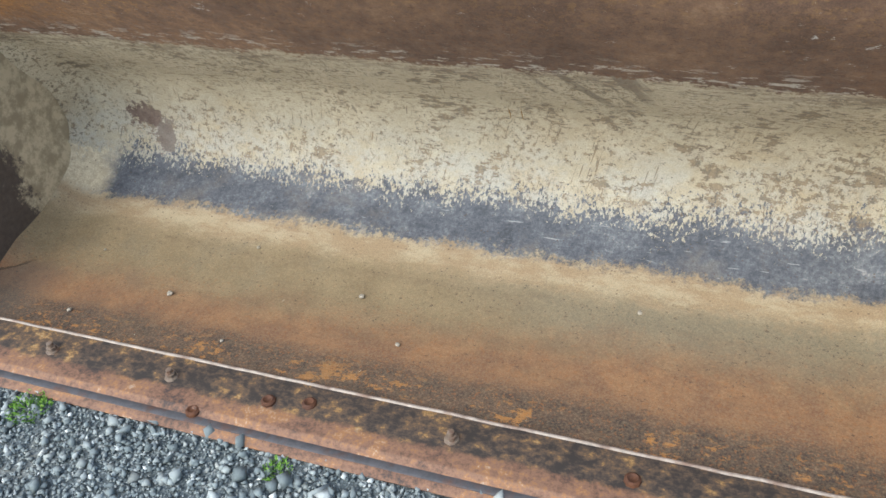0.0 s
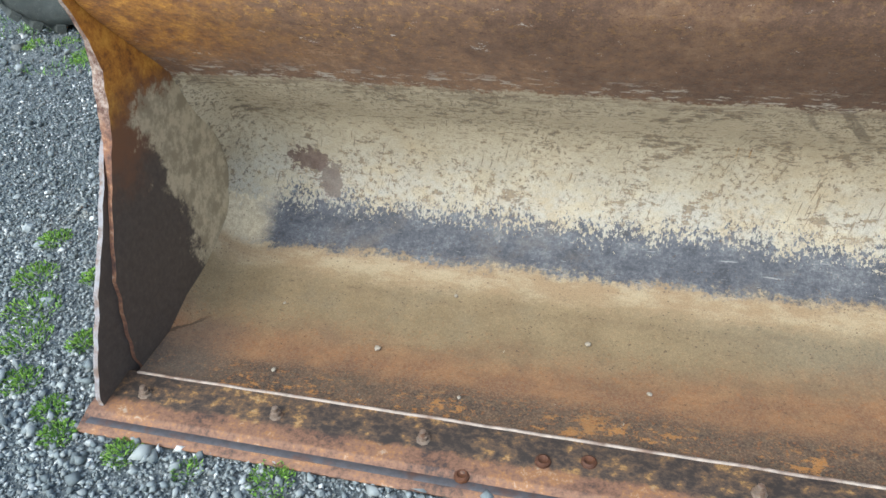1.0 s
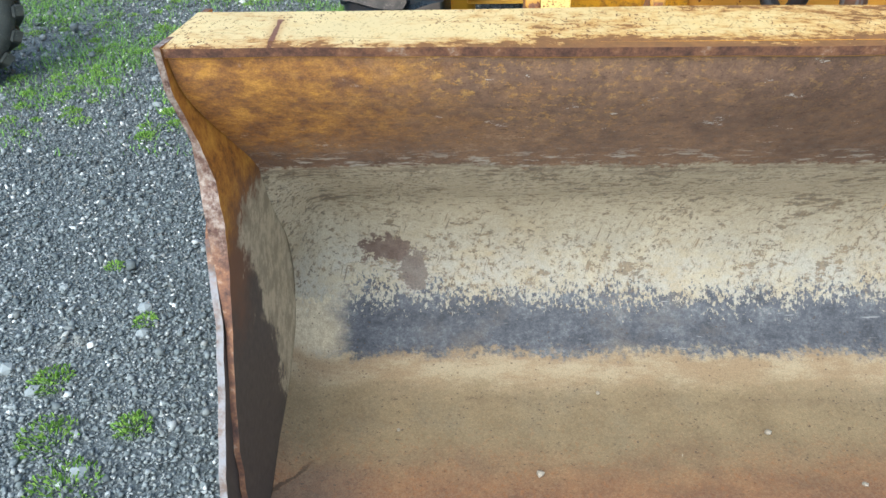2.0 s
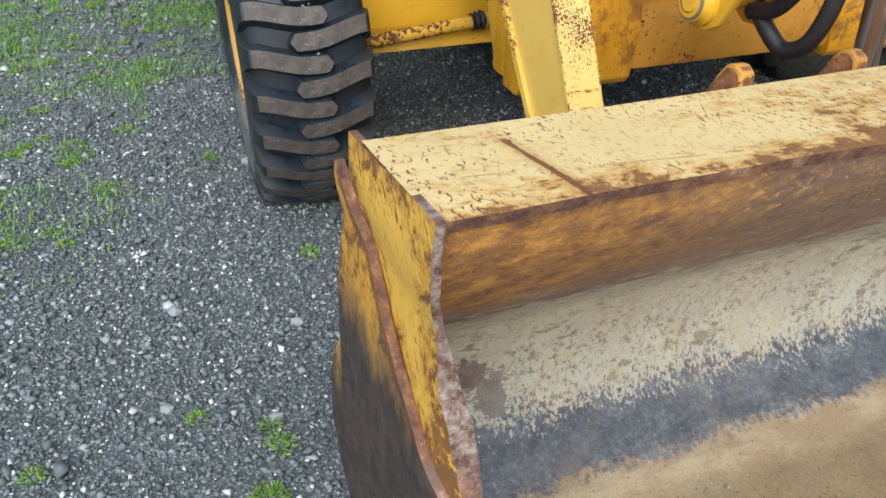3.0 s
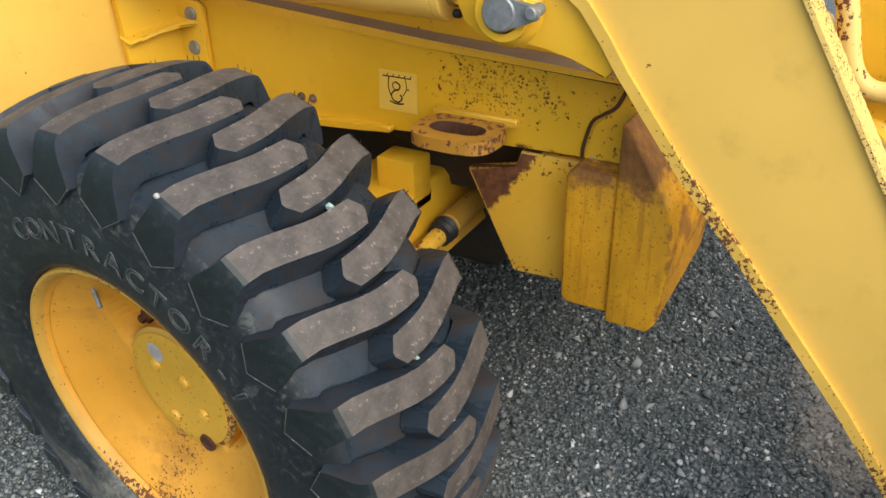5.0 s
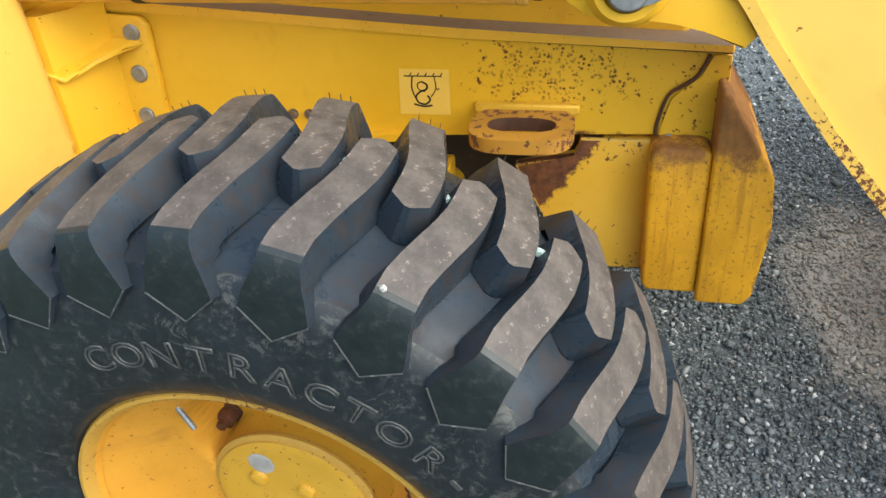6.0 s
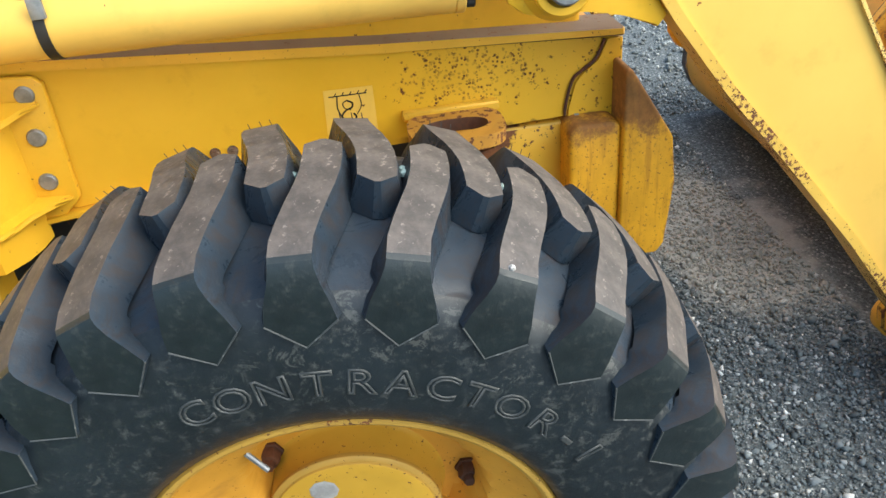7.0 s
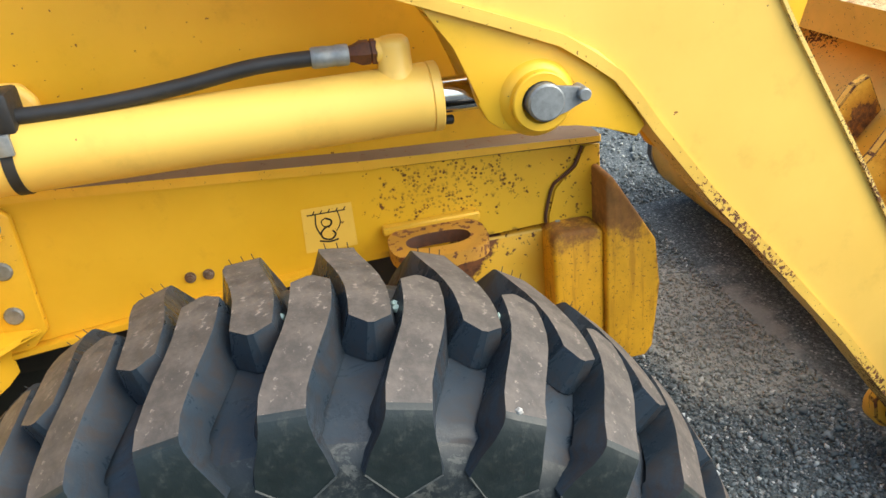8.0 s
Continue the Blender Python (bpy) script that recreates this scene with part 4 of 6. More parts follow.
def flat_plate(front, back, x0, x1, flip, rows=56, cols=16, dent=0.0, toe=0.0, both=False):
    """An upright plate between two edges given as (z, y), bent outwards towards the top."""
    bm = B()
    rim = bm.verts.layers.float.new("rim")
    z0, z1 = front[0][0], front[-1][0]
    sheets = []
    for x in (x0, x1):
        sheet = []
        for i in range(rows + 1):
            z = z0 + (z1 - z0) * i / rows
            ya = np.interp(z, [p[0] for p in front], [p[1] for p in front]) + (0.003 + 0.006 * min(1.0, max(0.0, (z - 0.45) * 6))) * noise.noise((z * 23, 2, x0)) + 0.004 * noise.noise((z * 61, 5, x0))
            yb = np.interp(z, [p[0] for p in back], [p[1] for p in back])
            row = []
            for j in range(cols + 1):
                y = ya + (yb - ya) * j / cols
                xx = x - max(lean(z), (toe if both or x == x0 else 0.0) * min(1.0, max(0.0, (y - 1.25) / 0.10))) + dent * noise.noise((y * 5, z * 5, 3)) - (0.002 if both else 0.012) * max(0.0, 1 - j / 3.0) * max(0.0, noise.noise((z * 8, 1, 8))) * min(1.0, max(0.0, (z - 0.5) * 6))
                drop = 0.12 * max(0.0, y - 1.33) * (z / 0.842) ** 6
                v = bm.verts.new((other_end(xx) if flip else xx, y, z - drop))
                v[rim] = min(y - ya, (z1 - z) * 1.5, (yb - y) + 0.03)
                row.append(v)
            sheet.append(row)
        sheets.append(sheet)
    a, b = sheets
    for i in range(rows):
        for j in range(cols):
            bm.faces.new((a[i][j], a[i][j + 1], a[i + 1][j + 1], a[i + 1][j])).material_index = 0
            bm.faces.new((b[i][j], b[i + 1][j], b[i + 1][j + 1], b[i][j + 1])).material_index = 1
        bm.faces.new((a[i][0], a[i + 1][0], b[i + 1][0], b[i][0])).material_index = 2
        bm.faces.new((a[i][-1], a[i + 1][-1], b[i + 1][-1], b[i][-1]))
    for j in range(cols):
        bm.faces.new((a[-1][j], a[-1][j + 1], b[-1][j + 1], b[-1][j])).material_index = 2
        bm.faces.new((a[0][j], a[0][j + 1], b[0][j + 1], b[0][j])).material_index = 2
    return bm


for flip in (False, True):
    bpart("side_plate", flat_plate(SIDE_FRONT, SIDE_BACK, -1.5925, -1.583, flip, dent=0.003, toe=0.026), [RUSTY, SIDE_IN, STEEL_EDGE], "bent side plate, scratched yellow outside", 30)
    bpart("side_cutter", flat_plate(CUT_FRONT, CUT_BACK, -1.6045, -1.5935, flip, toe=0.026, both=True), [RUSTY_DARK, SIDE_IN, RUST_EDGE], "rusty wear plate on the bucket side", 30)

# cutting edge along the lip with a recessed wear strip, weld bead and bolts
bm = B()
prism(bm, [(0.978, 0.0), (0.972, 0.010), (0.992, 0.0185), (1.006, 0.0165), (1.020, 0.0275), (1.136, 0.034), (1.136, -0.004)], BX0 - 0.045, other_end(BX0 - 0.045), 0.003, 2)
cutting_edge = bpart("cutting_edge", bm, EDGE_STEEL, "orange rusted steel cutting edge")
bm = B()
prism(bm, [(0.9905, 0.0190), (0.9935, 0.0205), (1.0075, 0.0185), (1.007, 0.0160), (0.9905, 0.0165)], BX0 - 0.03, other_end(BX0 - 0.03))
bpart("wear_strip", bm, WORN_LIP, "dark polished strip on the edge")
bm = B()
tube(bm, [(BX0 + 0.01 + (BX1 - BX0 - 0.02) * i / 40, 1.131 + 0.002 * noise.noise((i * 0.9, 0, 0)), 0.034 + 0.0015 * noise.noise((i * 1.3, 5, 0))) for i in range(41)], 0.0036, 6, 2)
bpart("weld_bead", bm, WELD, "bright weld bead")
for x in (-1.523, -1.223, -0.915, -0.303, 0.310):
    bm = B()
    m = pose(x, 1.078, 0.030)
    lathe(bm, [(0.015, 0), (0.014, 0.003), (0.0105, 0.004), (0.0105, 0.013), (0.0070, 0.0135), (0.0066, 0.023), (0, 0.0245)], m, 8)
    bpart("edge_bolt", bm, RUSTBOLT)
# worn stumps, dark with rust
for x, y in ((-0.600, 1.086), (-0.683, 1.071), (-0.825, 1.015), (0.026, 1.076)):
    bm = B()
    lathe(bm, [(0.016, 0), (0.015, 0.006), (0.010, 0.009), (0.006, 0.006), (0, 0.005)], pose(x, y, 0.029 if y > 1.03 else 0.020), 9)
    bpart("edge_bolt", bm, PINDARK)

# hinge plates, pins and bosses on the back of the bucket
HINGE = [(1.945, 0.115), (1.955, 0.165), (1.935, 0.205), (1.905, 0.245), (1.868, 0.305), (1.804, 0.435), (1.748, 0.573), (1.664, 0.698), (1.612, 0.766), (1.597, 0.812), (1.583, 0.832), (1.568, 0.836), (1.553, 0.828), (1.545, 0.775), (1.53, 0.60), (1.62, 0.50), (1.71, 0.405), (1.765, 0.31), (1.775, 0.22), (1.755, 0.13), (1.80, 0.085), (1.86, 0.07), (1.91, 0.08)]
for x in (-1.125, -0.935):
    bm = B()
    prism(bm, HINGE, x - 0.012, x + 0.012, 0.005, 2, 1)
    bpart("hinge_plate", bm, [HINGE_SIDE, HINGE_RUST], "yellow hinge plate with rusty edges")
for a, b in ((-1.165, -0.90), ):
    bm = B()
    rod(bm, (a, 1.895, 0.13), (b, 1.895, 0.13), 0.030, 24, 0.004)
    bpart("hinge_pin", bm, PINDARK, "rusted hinge pin")
    for s in (a, b - 0.045):
        bm = B()
        m, _ = frame_of((s + 0.005, 1.895, 0.13), (s + 0.05, 1.895, 0.13))
        lathe(bm, [(0.031, 0), (0.050, 0), (0.053, 0.004), (0.053, 0.036), (0.050, 0.040), (0.031, 0.040)], m, 32)
        bpart("hinge_boss", bm, HINGE_PAINT)
# bracket in the middle for the tipping rod
ROD_X = -0.445
for x in (ROD_X - 0.10, ROD_X + 0.10):
    bm = B()
    prism(bm, [(1.885 + 0.066 * math.cos(radians(a)), 0.325 + 0.066 * math.sin(radians(a))) for a in range(-100, 60, 16)] + [(1.87, 0.40), (1.72, 0.55), (1.64, 0.66), (1.60, 0.68), (1.55, 0.58), (1.71, 0.405), (1.765, 0.31), (1.775, 0.24)], x - 0.014, x + 0.014, 0.005, 2, 1)
    bpart("rod_bracket", bm, [HINGE_SIDE, HINGE_RUST])

# loader arms
ARM = [(1.930, 0.10), (1.935, 0.150), (2.005, 0.237), (2.162, 0.449), (2.327, 0.649), (2.435, 0.774), (2.530, 0.900), (2.560, 0.945), (2.590, 0.985), (2.625, 1.018), (2.670, 1.045), (2.76, 1.083), (2.890, 1.136), (3.45, 1.37), (3.45, 1.66),
       (2.95, 1.56), (2.62, 1.42), (2.46, 1.28), (2.315, 1.020), (2.170, 0.782), (2.060, 0.594), (1.896, 0.320), (1.845, 0.175), (1.85, 0.11), (1.89, 0.085)]
LUG = [(y - 0.008, z - 0.022) for y, z in ((2.885, 1.158), (2.846, 1.124), (2.820, 1.085), (2.804, 1.045), (2.796, 1.00), (2.783, 0.972), (2.760, 0.955), (2.730, 0.948), (2.690, 0.951), (2.650, 0.950), (2.610, 0.940), (2.560, 0.912), (2.545, 0.93), (2.63, 1.06))]


ARM_SHORT = ARM[3:21] + [(2.022, 0.530), (2.040, 0.480), (2.095, 0.440)]


def arm(flip):
    f = mirror if flip else (lambda x: x)
    bm = B()
    # the far arm ends in a raised coupling
    prism(bm, ARM_SHORT if flip else ARM, f(-1.060), f(-0.992), 0.005, 2, 1)
    ob = lpart("loader_arm", bm, [YELLOW_PALE, EDGE], "pale yellow lift arm with chipped edges")
    bm = B()
    # flange along the lower edge, and the worn front face
    low = ARM[3:14] if flip else ARM[1:14]
    up = []
    for i, (y, z) in enumerate(low):
        a, b = Vector(low[max(i - 1, 0)]), Vector(low[min(i + 1, len(low) - 1)])
        n = Vector((-(b - a).y, (b - a).x)).normalized() * 0.016
        up.append((y + n.x, z + n.y))
    prism(bm, [(y, z - 0.001) for y, z in low] + up[::-1], f(-1.069), f(-0.985), 0.004, 2, 1)
    part("lower_flange", bm, [FLANGE, FLANGE], ob, "lower flange with chipped paint")
    bm = B()
    front = [(2.022, 0.530) if flip else (1.900, 0.326), (2.060, 0.594), (2.170, 0.782), (2.315, 1.020), (2.46, 1.28)]
    strip = []
    for i, (y, z) in enumerate(front):
        a, b = Vector(front[max(i - 1, 0)]), Vector(front[min(i + 1, len(front) - 1)])
        n = Vector((-(b - a).y, (b - a).x)).normalized() * 0.006
        strip.append((y + n.x, z + n.y))
    prism(bm, front + strip[::-1], f(-1.067), f(-0.988), 0.003, 2, 1)
    part("front_strip", bm, [YELLOW_PALE_WORN, EDGE], ob, "front face with paint worn to rust")
    if flip:
        return ob
    # doubler with a rounded end, low on the front face
    bm = B()
    way = Vector((0, 2.170 - 1.896, 0.782 - 0.320)).normalized()
    nrm = Vector((0, -way.z, way.y))
    side = Vector((1, 0, 0))
    mid = Vector(((f(-1.067) + f(-0.988)) / 2, 0, 0))
    start = Vector((0, 1.896, 0.320)) + nrm * 0.006 + mid
    w = 0.033
    ring = [(-w, 0.0), (w, 0.0), (w, 0.252)] + [(w * math.cos(a), 0.252 + 0.034 * math.sin(a)) for a in (0.35, 0.7, 1.05, 1.4, 1.75, 2.1, 2.45, 2.8)] + [(-w, 0.252)]
    lo = [bm.verts.new(start + side * u + way * v) for u, v in ring]
    hi = [bm.verts.new(start + side * u * 0.93 + way * v + nrm * 0.007) for u, v in ring]
    bm.faces.new(hi)
    for i in range(len(lo)):
        j = (i + 1) % len(lo)
        bm.faces.new((lo[i], lo[j], hi[j], hi[i])).material_index = 1
    part("doubler", bm, [DOUBLER, HINGE_RUST], ob, "doubler plate with a brown rust stain")
    bm = B()
    tube(bm, [start + side * u * 1.03 + way * v + nrm * 0.001 for u, v in [ring[0]] + ring[-1:2:-1] + [ring[2], ring[1]]], 0.0030, 6, 3)
    part("weld_seam", bm, HINGE_RUST, ob, "rusted weld seam")
    # lug that takes the lift cylinder
    bm = B()
    prism(bm, LUG, f(-1.058), f(-1.036), 0.004, 2)
    part("cylinder_lug", bm, [YELLOW], ob)
    bm = B()
    prism(bm, LUG, f(-0.955), f(-0.933), 0.004, 2)
    part("cylinder_lug", bm, [YELLOW], ob)
    bm = B()
    m, _ = frame_of((f(-1.056), 2.702, 0.974), (f(-1.2), 2.702, 0.974))
    lathe(bm, [(0.030, 0), (0.056, 0), (0.0525, 0.006), (0.0470, 0.012), (0.0435, 0.014), (0.0425, 0.026), (0.0405, 0.028), (0.030, 0.028)], m, 40)
    part("pin_boss", bm, YELLOW, ob)
    bm = B()
    rod(bm, (f(-0.93), 2.700, 0.976), (f(-1.098), 2.700, 0.976), 0.0265, 32, 0.003)
    part("cylinder_pin", bm, ZINC, ob, "zinc-plated pin with a locking tab")
    bm = B()
    ring = [(0.0255, 0.0), (0.018, 0.018), (0.0, 0.0255), (-0.020, 0.019), (-0.052, 0.0125), (-0.063, 0.004), (-0.060, -0.008), (-0.030, -0.018), (0.0, -0.0255), (0.018, -0.018)]
    prism(bm, [(2.700 + u, 0.976 + v + 0.06 * -u) for u, v in ring], f(-1.088), f(-1.0955), 0.002, 1)
    rod(bm, (f(-1.07), 2.648, 0.982), (f(-1.106), 2.648, 0.982), 0.0095, 12, 0.002)
    part("locking_tab", bm, ZINC, ob)
    return ob


for flip in (False, True):
    arm(flip)


def lift_cylinder(flip):
    f = mirror if flip else (lambda x: x)
    bm = B()
    a, b = Vector((f(-0.992), 2.830, 0.981)), Vector((f(-0.992), 4.25, 0.992))
    m, d = frame_of(a, b)
    lathe(bm, [(0.0265, 0.0), (0.0485, 0.0), (0.0505, 0.002), (0.0505, 0.0135), (0.0485, 0.0145), (0.0485, 0.0160), (0.0500, 0.0170), (0.0500, 0.030), (0.0492, 0.034), (0.0492, d), (0, d)], m, 48)
    ob = lpart("lift_cylinder", bm, YELLOW_PALE, "yellow hydraulic lift cylinder")
    bm = B()
    rod(bm, (f(-0.992), 2.72, 0.977), (f(-0.992), 2.85, 0.981), 0.026, 32)
    part("piston_rod", bm, CHROME, ob, "bright chrome piston rod")
    bm = B()
    rod(bm, (f(-0.996), 2.826, 0.944), (f(-0.996), 2.812, 0.943), 0.007, 10, 0.002)
    part("plug", bm, INK, ob)
    # port and elbow
    bm = B()
    lathe(bm, [(0.031, 0.0), (0.0275, 0.006), (0.0245, 0.012), (0.0240, 0.042), (0.0225, 0.049), (0.017, 0.054), (0.0, 0.056)], pose(f(-0.992), 2.888, 1.020), 32)
    rod(bm, (f(-0.992), 2.888, 1.056), (f(-0.992), 2.914, 1.057), 0.0175, 20, 0.002)
    part("port", bm, YELLOW_PALE, ob)
    bm = B()
    m, _ = frame_of((f(-0.992), 2.912, 1.057), (f(-0.992), 3.0, 1.060))
    lathe(bm, [(0.0, 0), (0.0185, 0.0), (0.0185, 0.007), (0.0160, 0.0075), (0.0160, 0.0095), (0.0180, 0.010), (0.0180, 0.022), (0.0125, 0.033), (0.0115, 0.042), (0, 0.042)], m, 6)
    part("hose_nut", bm, FITTING, ob, "rusty hose nut")
    bm = B()
    m, _ = frame_of((f(-0.992), 2.950, 1.058), (f(-0.992), 3.05, 1.062))
    lathe(bm, [(0.010, 0.0), (0.0140, 0.001), (0.0150, 0.004), (0.0150, 0.018), (0.0142, 0.020), (0.0142, 0.030), (0.0150, 0.032), (0.0150, 0.050), (0.0135, 0.053)], m, 20)
    part("ferrule", bm, ZINC, ob, "crimped zinc ferrule")
    bm = B()
    tube(bm, [(f(-0.992), 2.99, 1.060), (f(-0.993), 3.08, 1.060), (f(-0.996), 3.18, 1.049), (f(-0.999), 3.28, 1.042), (f(-1.0), 3.39, 1.042), (f(-1.0), 3.60, 1.055), (f(-1.0), 3.9, 1.07)], 0.0112, 14, 8)
    part("hose", bm, HOSE, ob, "black rubber hydraulic hose")
    bm = B()
    box(bm, f(-0.992) - 0.03, f(-0.992) + 0.03, 3.392, 3.435, 1.022, 1.078, 0.006)
    part("hose_clamp", bm, HOSE, ob, "black plastic hose clamp")
    bm = B()
    m, _ = frame_of((f(-0.992), 3.402, 0.9854), (f(-0.992), 3.50, 0.9862))
    lathe(bm, [(0.0480, 0), (0.0508, 0.0005), (0.0508, 0.0155), (0.0480, 0.016)], m, 40)
    part("strap", bm, INK, ob)
    bm = B()
    box(bm, f(-1.043) - 0.004, f(-1.043) + 0.004, 3.396, 3.416, 1.003, 1.031, 0.002)
    part("strap_buckle", bm, ZINC, ob)


for flip in (False, True):
    lift_cylinder(flip)

# frame rails, with a flange on top, and the side panels of the hood above
RAIL = [(2.541, 0.676), (2.640, 0.688), (2.975, 0.676), (3.09, 0.668), (3.20, 0.660), (3.60, 0.620), (4.60, 0.55), (4.60, 0.955), (3.50, 0.888), (2.95, 0.846), (2.541, 0.824)]
for flip in (False, True):
    f = mirror if flip else (lambda x: x)
    bm = B()
    prism(bm, RAIL, f(-0.874), f(-0.850), 0.003, 1, 1)
    rail = lpart("frame_rail", bm, [RAIL_PAINT, YELLOW_WORN], "yellow chassis side rail")
    bm = B()
    prism(bm, [(2.538, 0.825), (2.95, 0.847), (3.50, 0.889), (4.60, 0.956), (4.60, 0.972), (3.50, 0.905), (2.95, 0.863), (2.538, 0.841)], f(-0.886), f(-0.80), 0.003, 1)
    bm.normal_update()
    for q in bm.faces:
        q.material_index = 1 if abs(q.normal.z) > 0.6 else 0
    part("top_flange", bm, [YELLOW_WORN, LEDGE], rail, "flange along the rail, its top coloured dark for dirt and shade")
    bm = B()
    prism(bm, [(3.03, 0.672), (3.09, 0.668), (3.20, 0.660), (3.60, 0.620), (3.60, 0.633), (3.20, 0.673), (3.09, 0.681), (3.055, 0.684), (3.03, 0.684)], f(-0.874), f(-0.896), 0.003, 1)
    part("bottom_flange", bm, [YELLOW], rail)
    # nose plate with a curved cut, a fresh doubler
    bm = B()
    prism(bm, [(2.5385, 0.674), (2.636, 0.676), (2.634, 0.702), (2.622, 0.750), (2.605, 0.768), (2.580, 0.786), (2.566, 0.822), (2.5385, 0.822)], f(-0.8785), f(-0.8742), 0.0012, 1)
    part("nose_plate", bm, [RAIL_PAINT], rail, "nose plate speckled with rust")
    bm = B()
    tube(bm, [(f(-0.8775), y, z) for y, z in ((2.641, 0.690), (2.639, 0.712), (2.627, 0.755), (2.609, 0.771), (2.586, 0.789), (2.571, 0.822))], 0.0032, 6, 4)
    part("gap_seam", bm, PINDARK, rail)
    # lower skirt, cut slanting
    bm = B()
    prism(bm, [(2.545, 0.676), (2.545, 0.58), (2.645, 0.422), (2.770, 0.419), (2.870, 0.622), (2.766, 0.640), (2.760, 0.676)], f(-0.872), f(-0.848), 0.004, 2, 1)
    part("skirt_plate", bm, [SKIRT_PAINT, EDGE], rail, "yellow skirt plate, rusted at its top")
    for y, z, r in ((2.620, 0.685, 0.0075), ):
        bm = B()
        hexbolt(bm, (f(-0.8785), y, z), (f(-1) - f(0), 0, 0), r, 0.005)
        part("small_bolt", bm, ZINC, rail)
    for y in (3.229, 3.259):
        bm = B()
        hexbolt(bm, (f(-0.874), y, 0.707), (f(-1) - f(0), 0, 0), 0.0075, 0.006, 0.0095)
        part("small_bolt", bm, RUSTBOLT, rail)
    # tow eye: a flat ring
    bm = B()
    out, hole = [], []
    for i in range(28):
        a = math.pi * 2 * i / 28
        u, w = math.cos(a), math.sin(a)
        out.append((0.082 * (abs(u) ** 0.6) * (1 if u > 0 else -1), 0.064 * (abs(w) ** 0.7) * (1 if w > 0 else -1)))
        hole.append((0.054 * (abs(u) ** 0.7) * (1 if u > 0 else -1), 0.027 * (abs(w) ** 0.8) * (1 if w > 0 else -1)))
    sgn = -1 if not flip else 1
    ov = [[bm.verts.new((f(-0.946) + sgn * w, 2.848 + u, z)) for u, w in out] for z in (0.709, 0.732)]
    iv = [[bm.verts.new((f(-0.950) + sgn * w, 2.848 + u, z)) for u, w in hole] for z in (0.709, 0.732)]
    for i in range(28):
        j = (i + 1) % 28
        bm.faces.new((ov[0][i], ov[0][j], ov[1][j], ov[1][i]))
        bm.faces.new((iv[0][i], iv[0][j], iv[1][j], iv[1][i])).material_index = 1
        bm.faces.new((ov[1][i], ov[1][j], iv[1][j], iv[1][i]))
        bm.faces.new((ov[0][i], ov[0][j], iv[0][j], iv[0][i]))
    part("tow_eye", bm, [HINGE_RUST, PINDARK], rail, "rust-edged flat tow eye")
    bm = B()
    prism(bm, [(2.762, 0.724), (2.932, 0.724), (2.932, 0.740), (2.762, 0.740)], f(-0.874), f(-0.892), 0.003, 1)
    part("tow_eye_base", bm, [YELLOW_WORN], rail)
    # two-lobed counterweight at the corner
    bm = B()
    prism(bm, [(2.5535, 0.420), (2.5535, 0.682), (2.567, 0.690), (2.634, 0.690), (2.648, 0.676), (2.646, 0.432), (2.636, 0.420)], f(-0.934), f(-0.70), 0.012, 3)
    prism(bm, [(2.5545, 0.410), (2.5545, 0.786), (2.543, 0.786), (2.462, 0.652), (2.452, 0.560), (2.464, 0.430), (2.478, 0.410)], f(-0.946), f(-0.62), 0.013, 3)
    part("counterweight", bm, BLOCK, rail, "rounded ochre counterweight with rubbed rusty corners")
    # bolted plate with gussets, and the big side box behind the wheel
    bm = B()
    prism(bm, [(3.496, 0.665), (3.490, 0.868), (3.503, 0.882), (3.68, 0.895), (3.68, 0.60), (3.53, 0.634)], f(-0.874), f(-0.892), 0.005, 2)
    plate = part("mount_plate", bm, YELLOW, rail, "bolted mounting plate")
    for y, z in ((3.521, 0.855), (3.527, 0.783), (3.535, 0.704)):
        bm = B()
        m, _ = frame_of((f(-0.892), y, z), (f(-1.0), y, z))
        lathe(bm, [(0.0155, 0), (0.0155, 0.003), (0.013, 0.006), (0, 0.007)], m, 14)
        part("plate_bolt", bm, ZINC, rail)
    for z0, rise in ((0.834, -0.012), (0.664, 0.012)):
        bm = B()
        pts = [(-0.892, 3.502), (-0.892, 3.640), (-1.006, 3.640), (-1.004, 3.592), (-0.985, 3.574), (-0.958, 3.556), (-0.925, 3.528)]
        lift = [0.0, 0.012, 0.0, -0.018, -0.010, 0.0, 0.004]
        lo = [bm.verts.new((f(x), y, z0 + rise * (x + 0.892) / -0.11 + e)) for (x, y), e in zip(pts, lift)]
        hi = [bm.verts.new((f(x), y, z0 + 0.010 + rise * (x + 0.892) / -0.11 + e)) for (x, y), e in zip(pts, lift)]
        bm.faces.new(lo), bm.faces.new(hi[::-1])
        for i in range(7):
            bm.faces.new((lo[i], lo[(i + 1) % 7], hi[(i + 1) % 7], hi[i]))
        bmesh.ops.bevel(bm, geom=list(bm.edges), offset=0.003, segments=2, affect="EDGES")
        part("gusset", bm, YELLOW, rail)
    bm = B()
    plan = [(-0.890, 3.560), (-0.930, 3.566), (-0.965, 3.580), (-1.002, 3.608), (-1.002, 3.645), (-0.890, 3.645)]
    lo = [bm.verts.new((f(x), y, 0.600)) for x, y in plan]
    hi = [bm.verts.new((f(x), y, 0.915)) for x, y in plan]
    bm.faces.new(lo), bm.faces.new(hi[::-1])
    for i in range(6):
        bm.faces.new((lo[i], lo[(i + 1) % 6], hi[(i + 1) % 6], hi[i]))
    part("web_plate", bm, YELLOW, rail)
    bm = B()
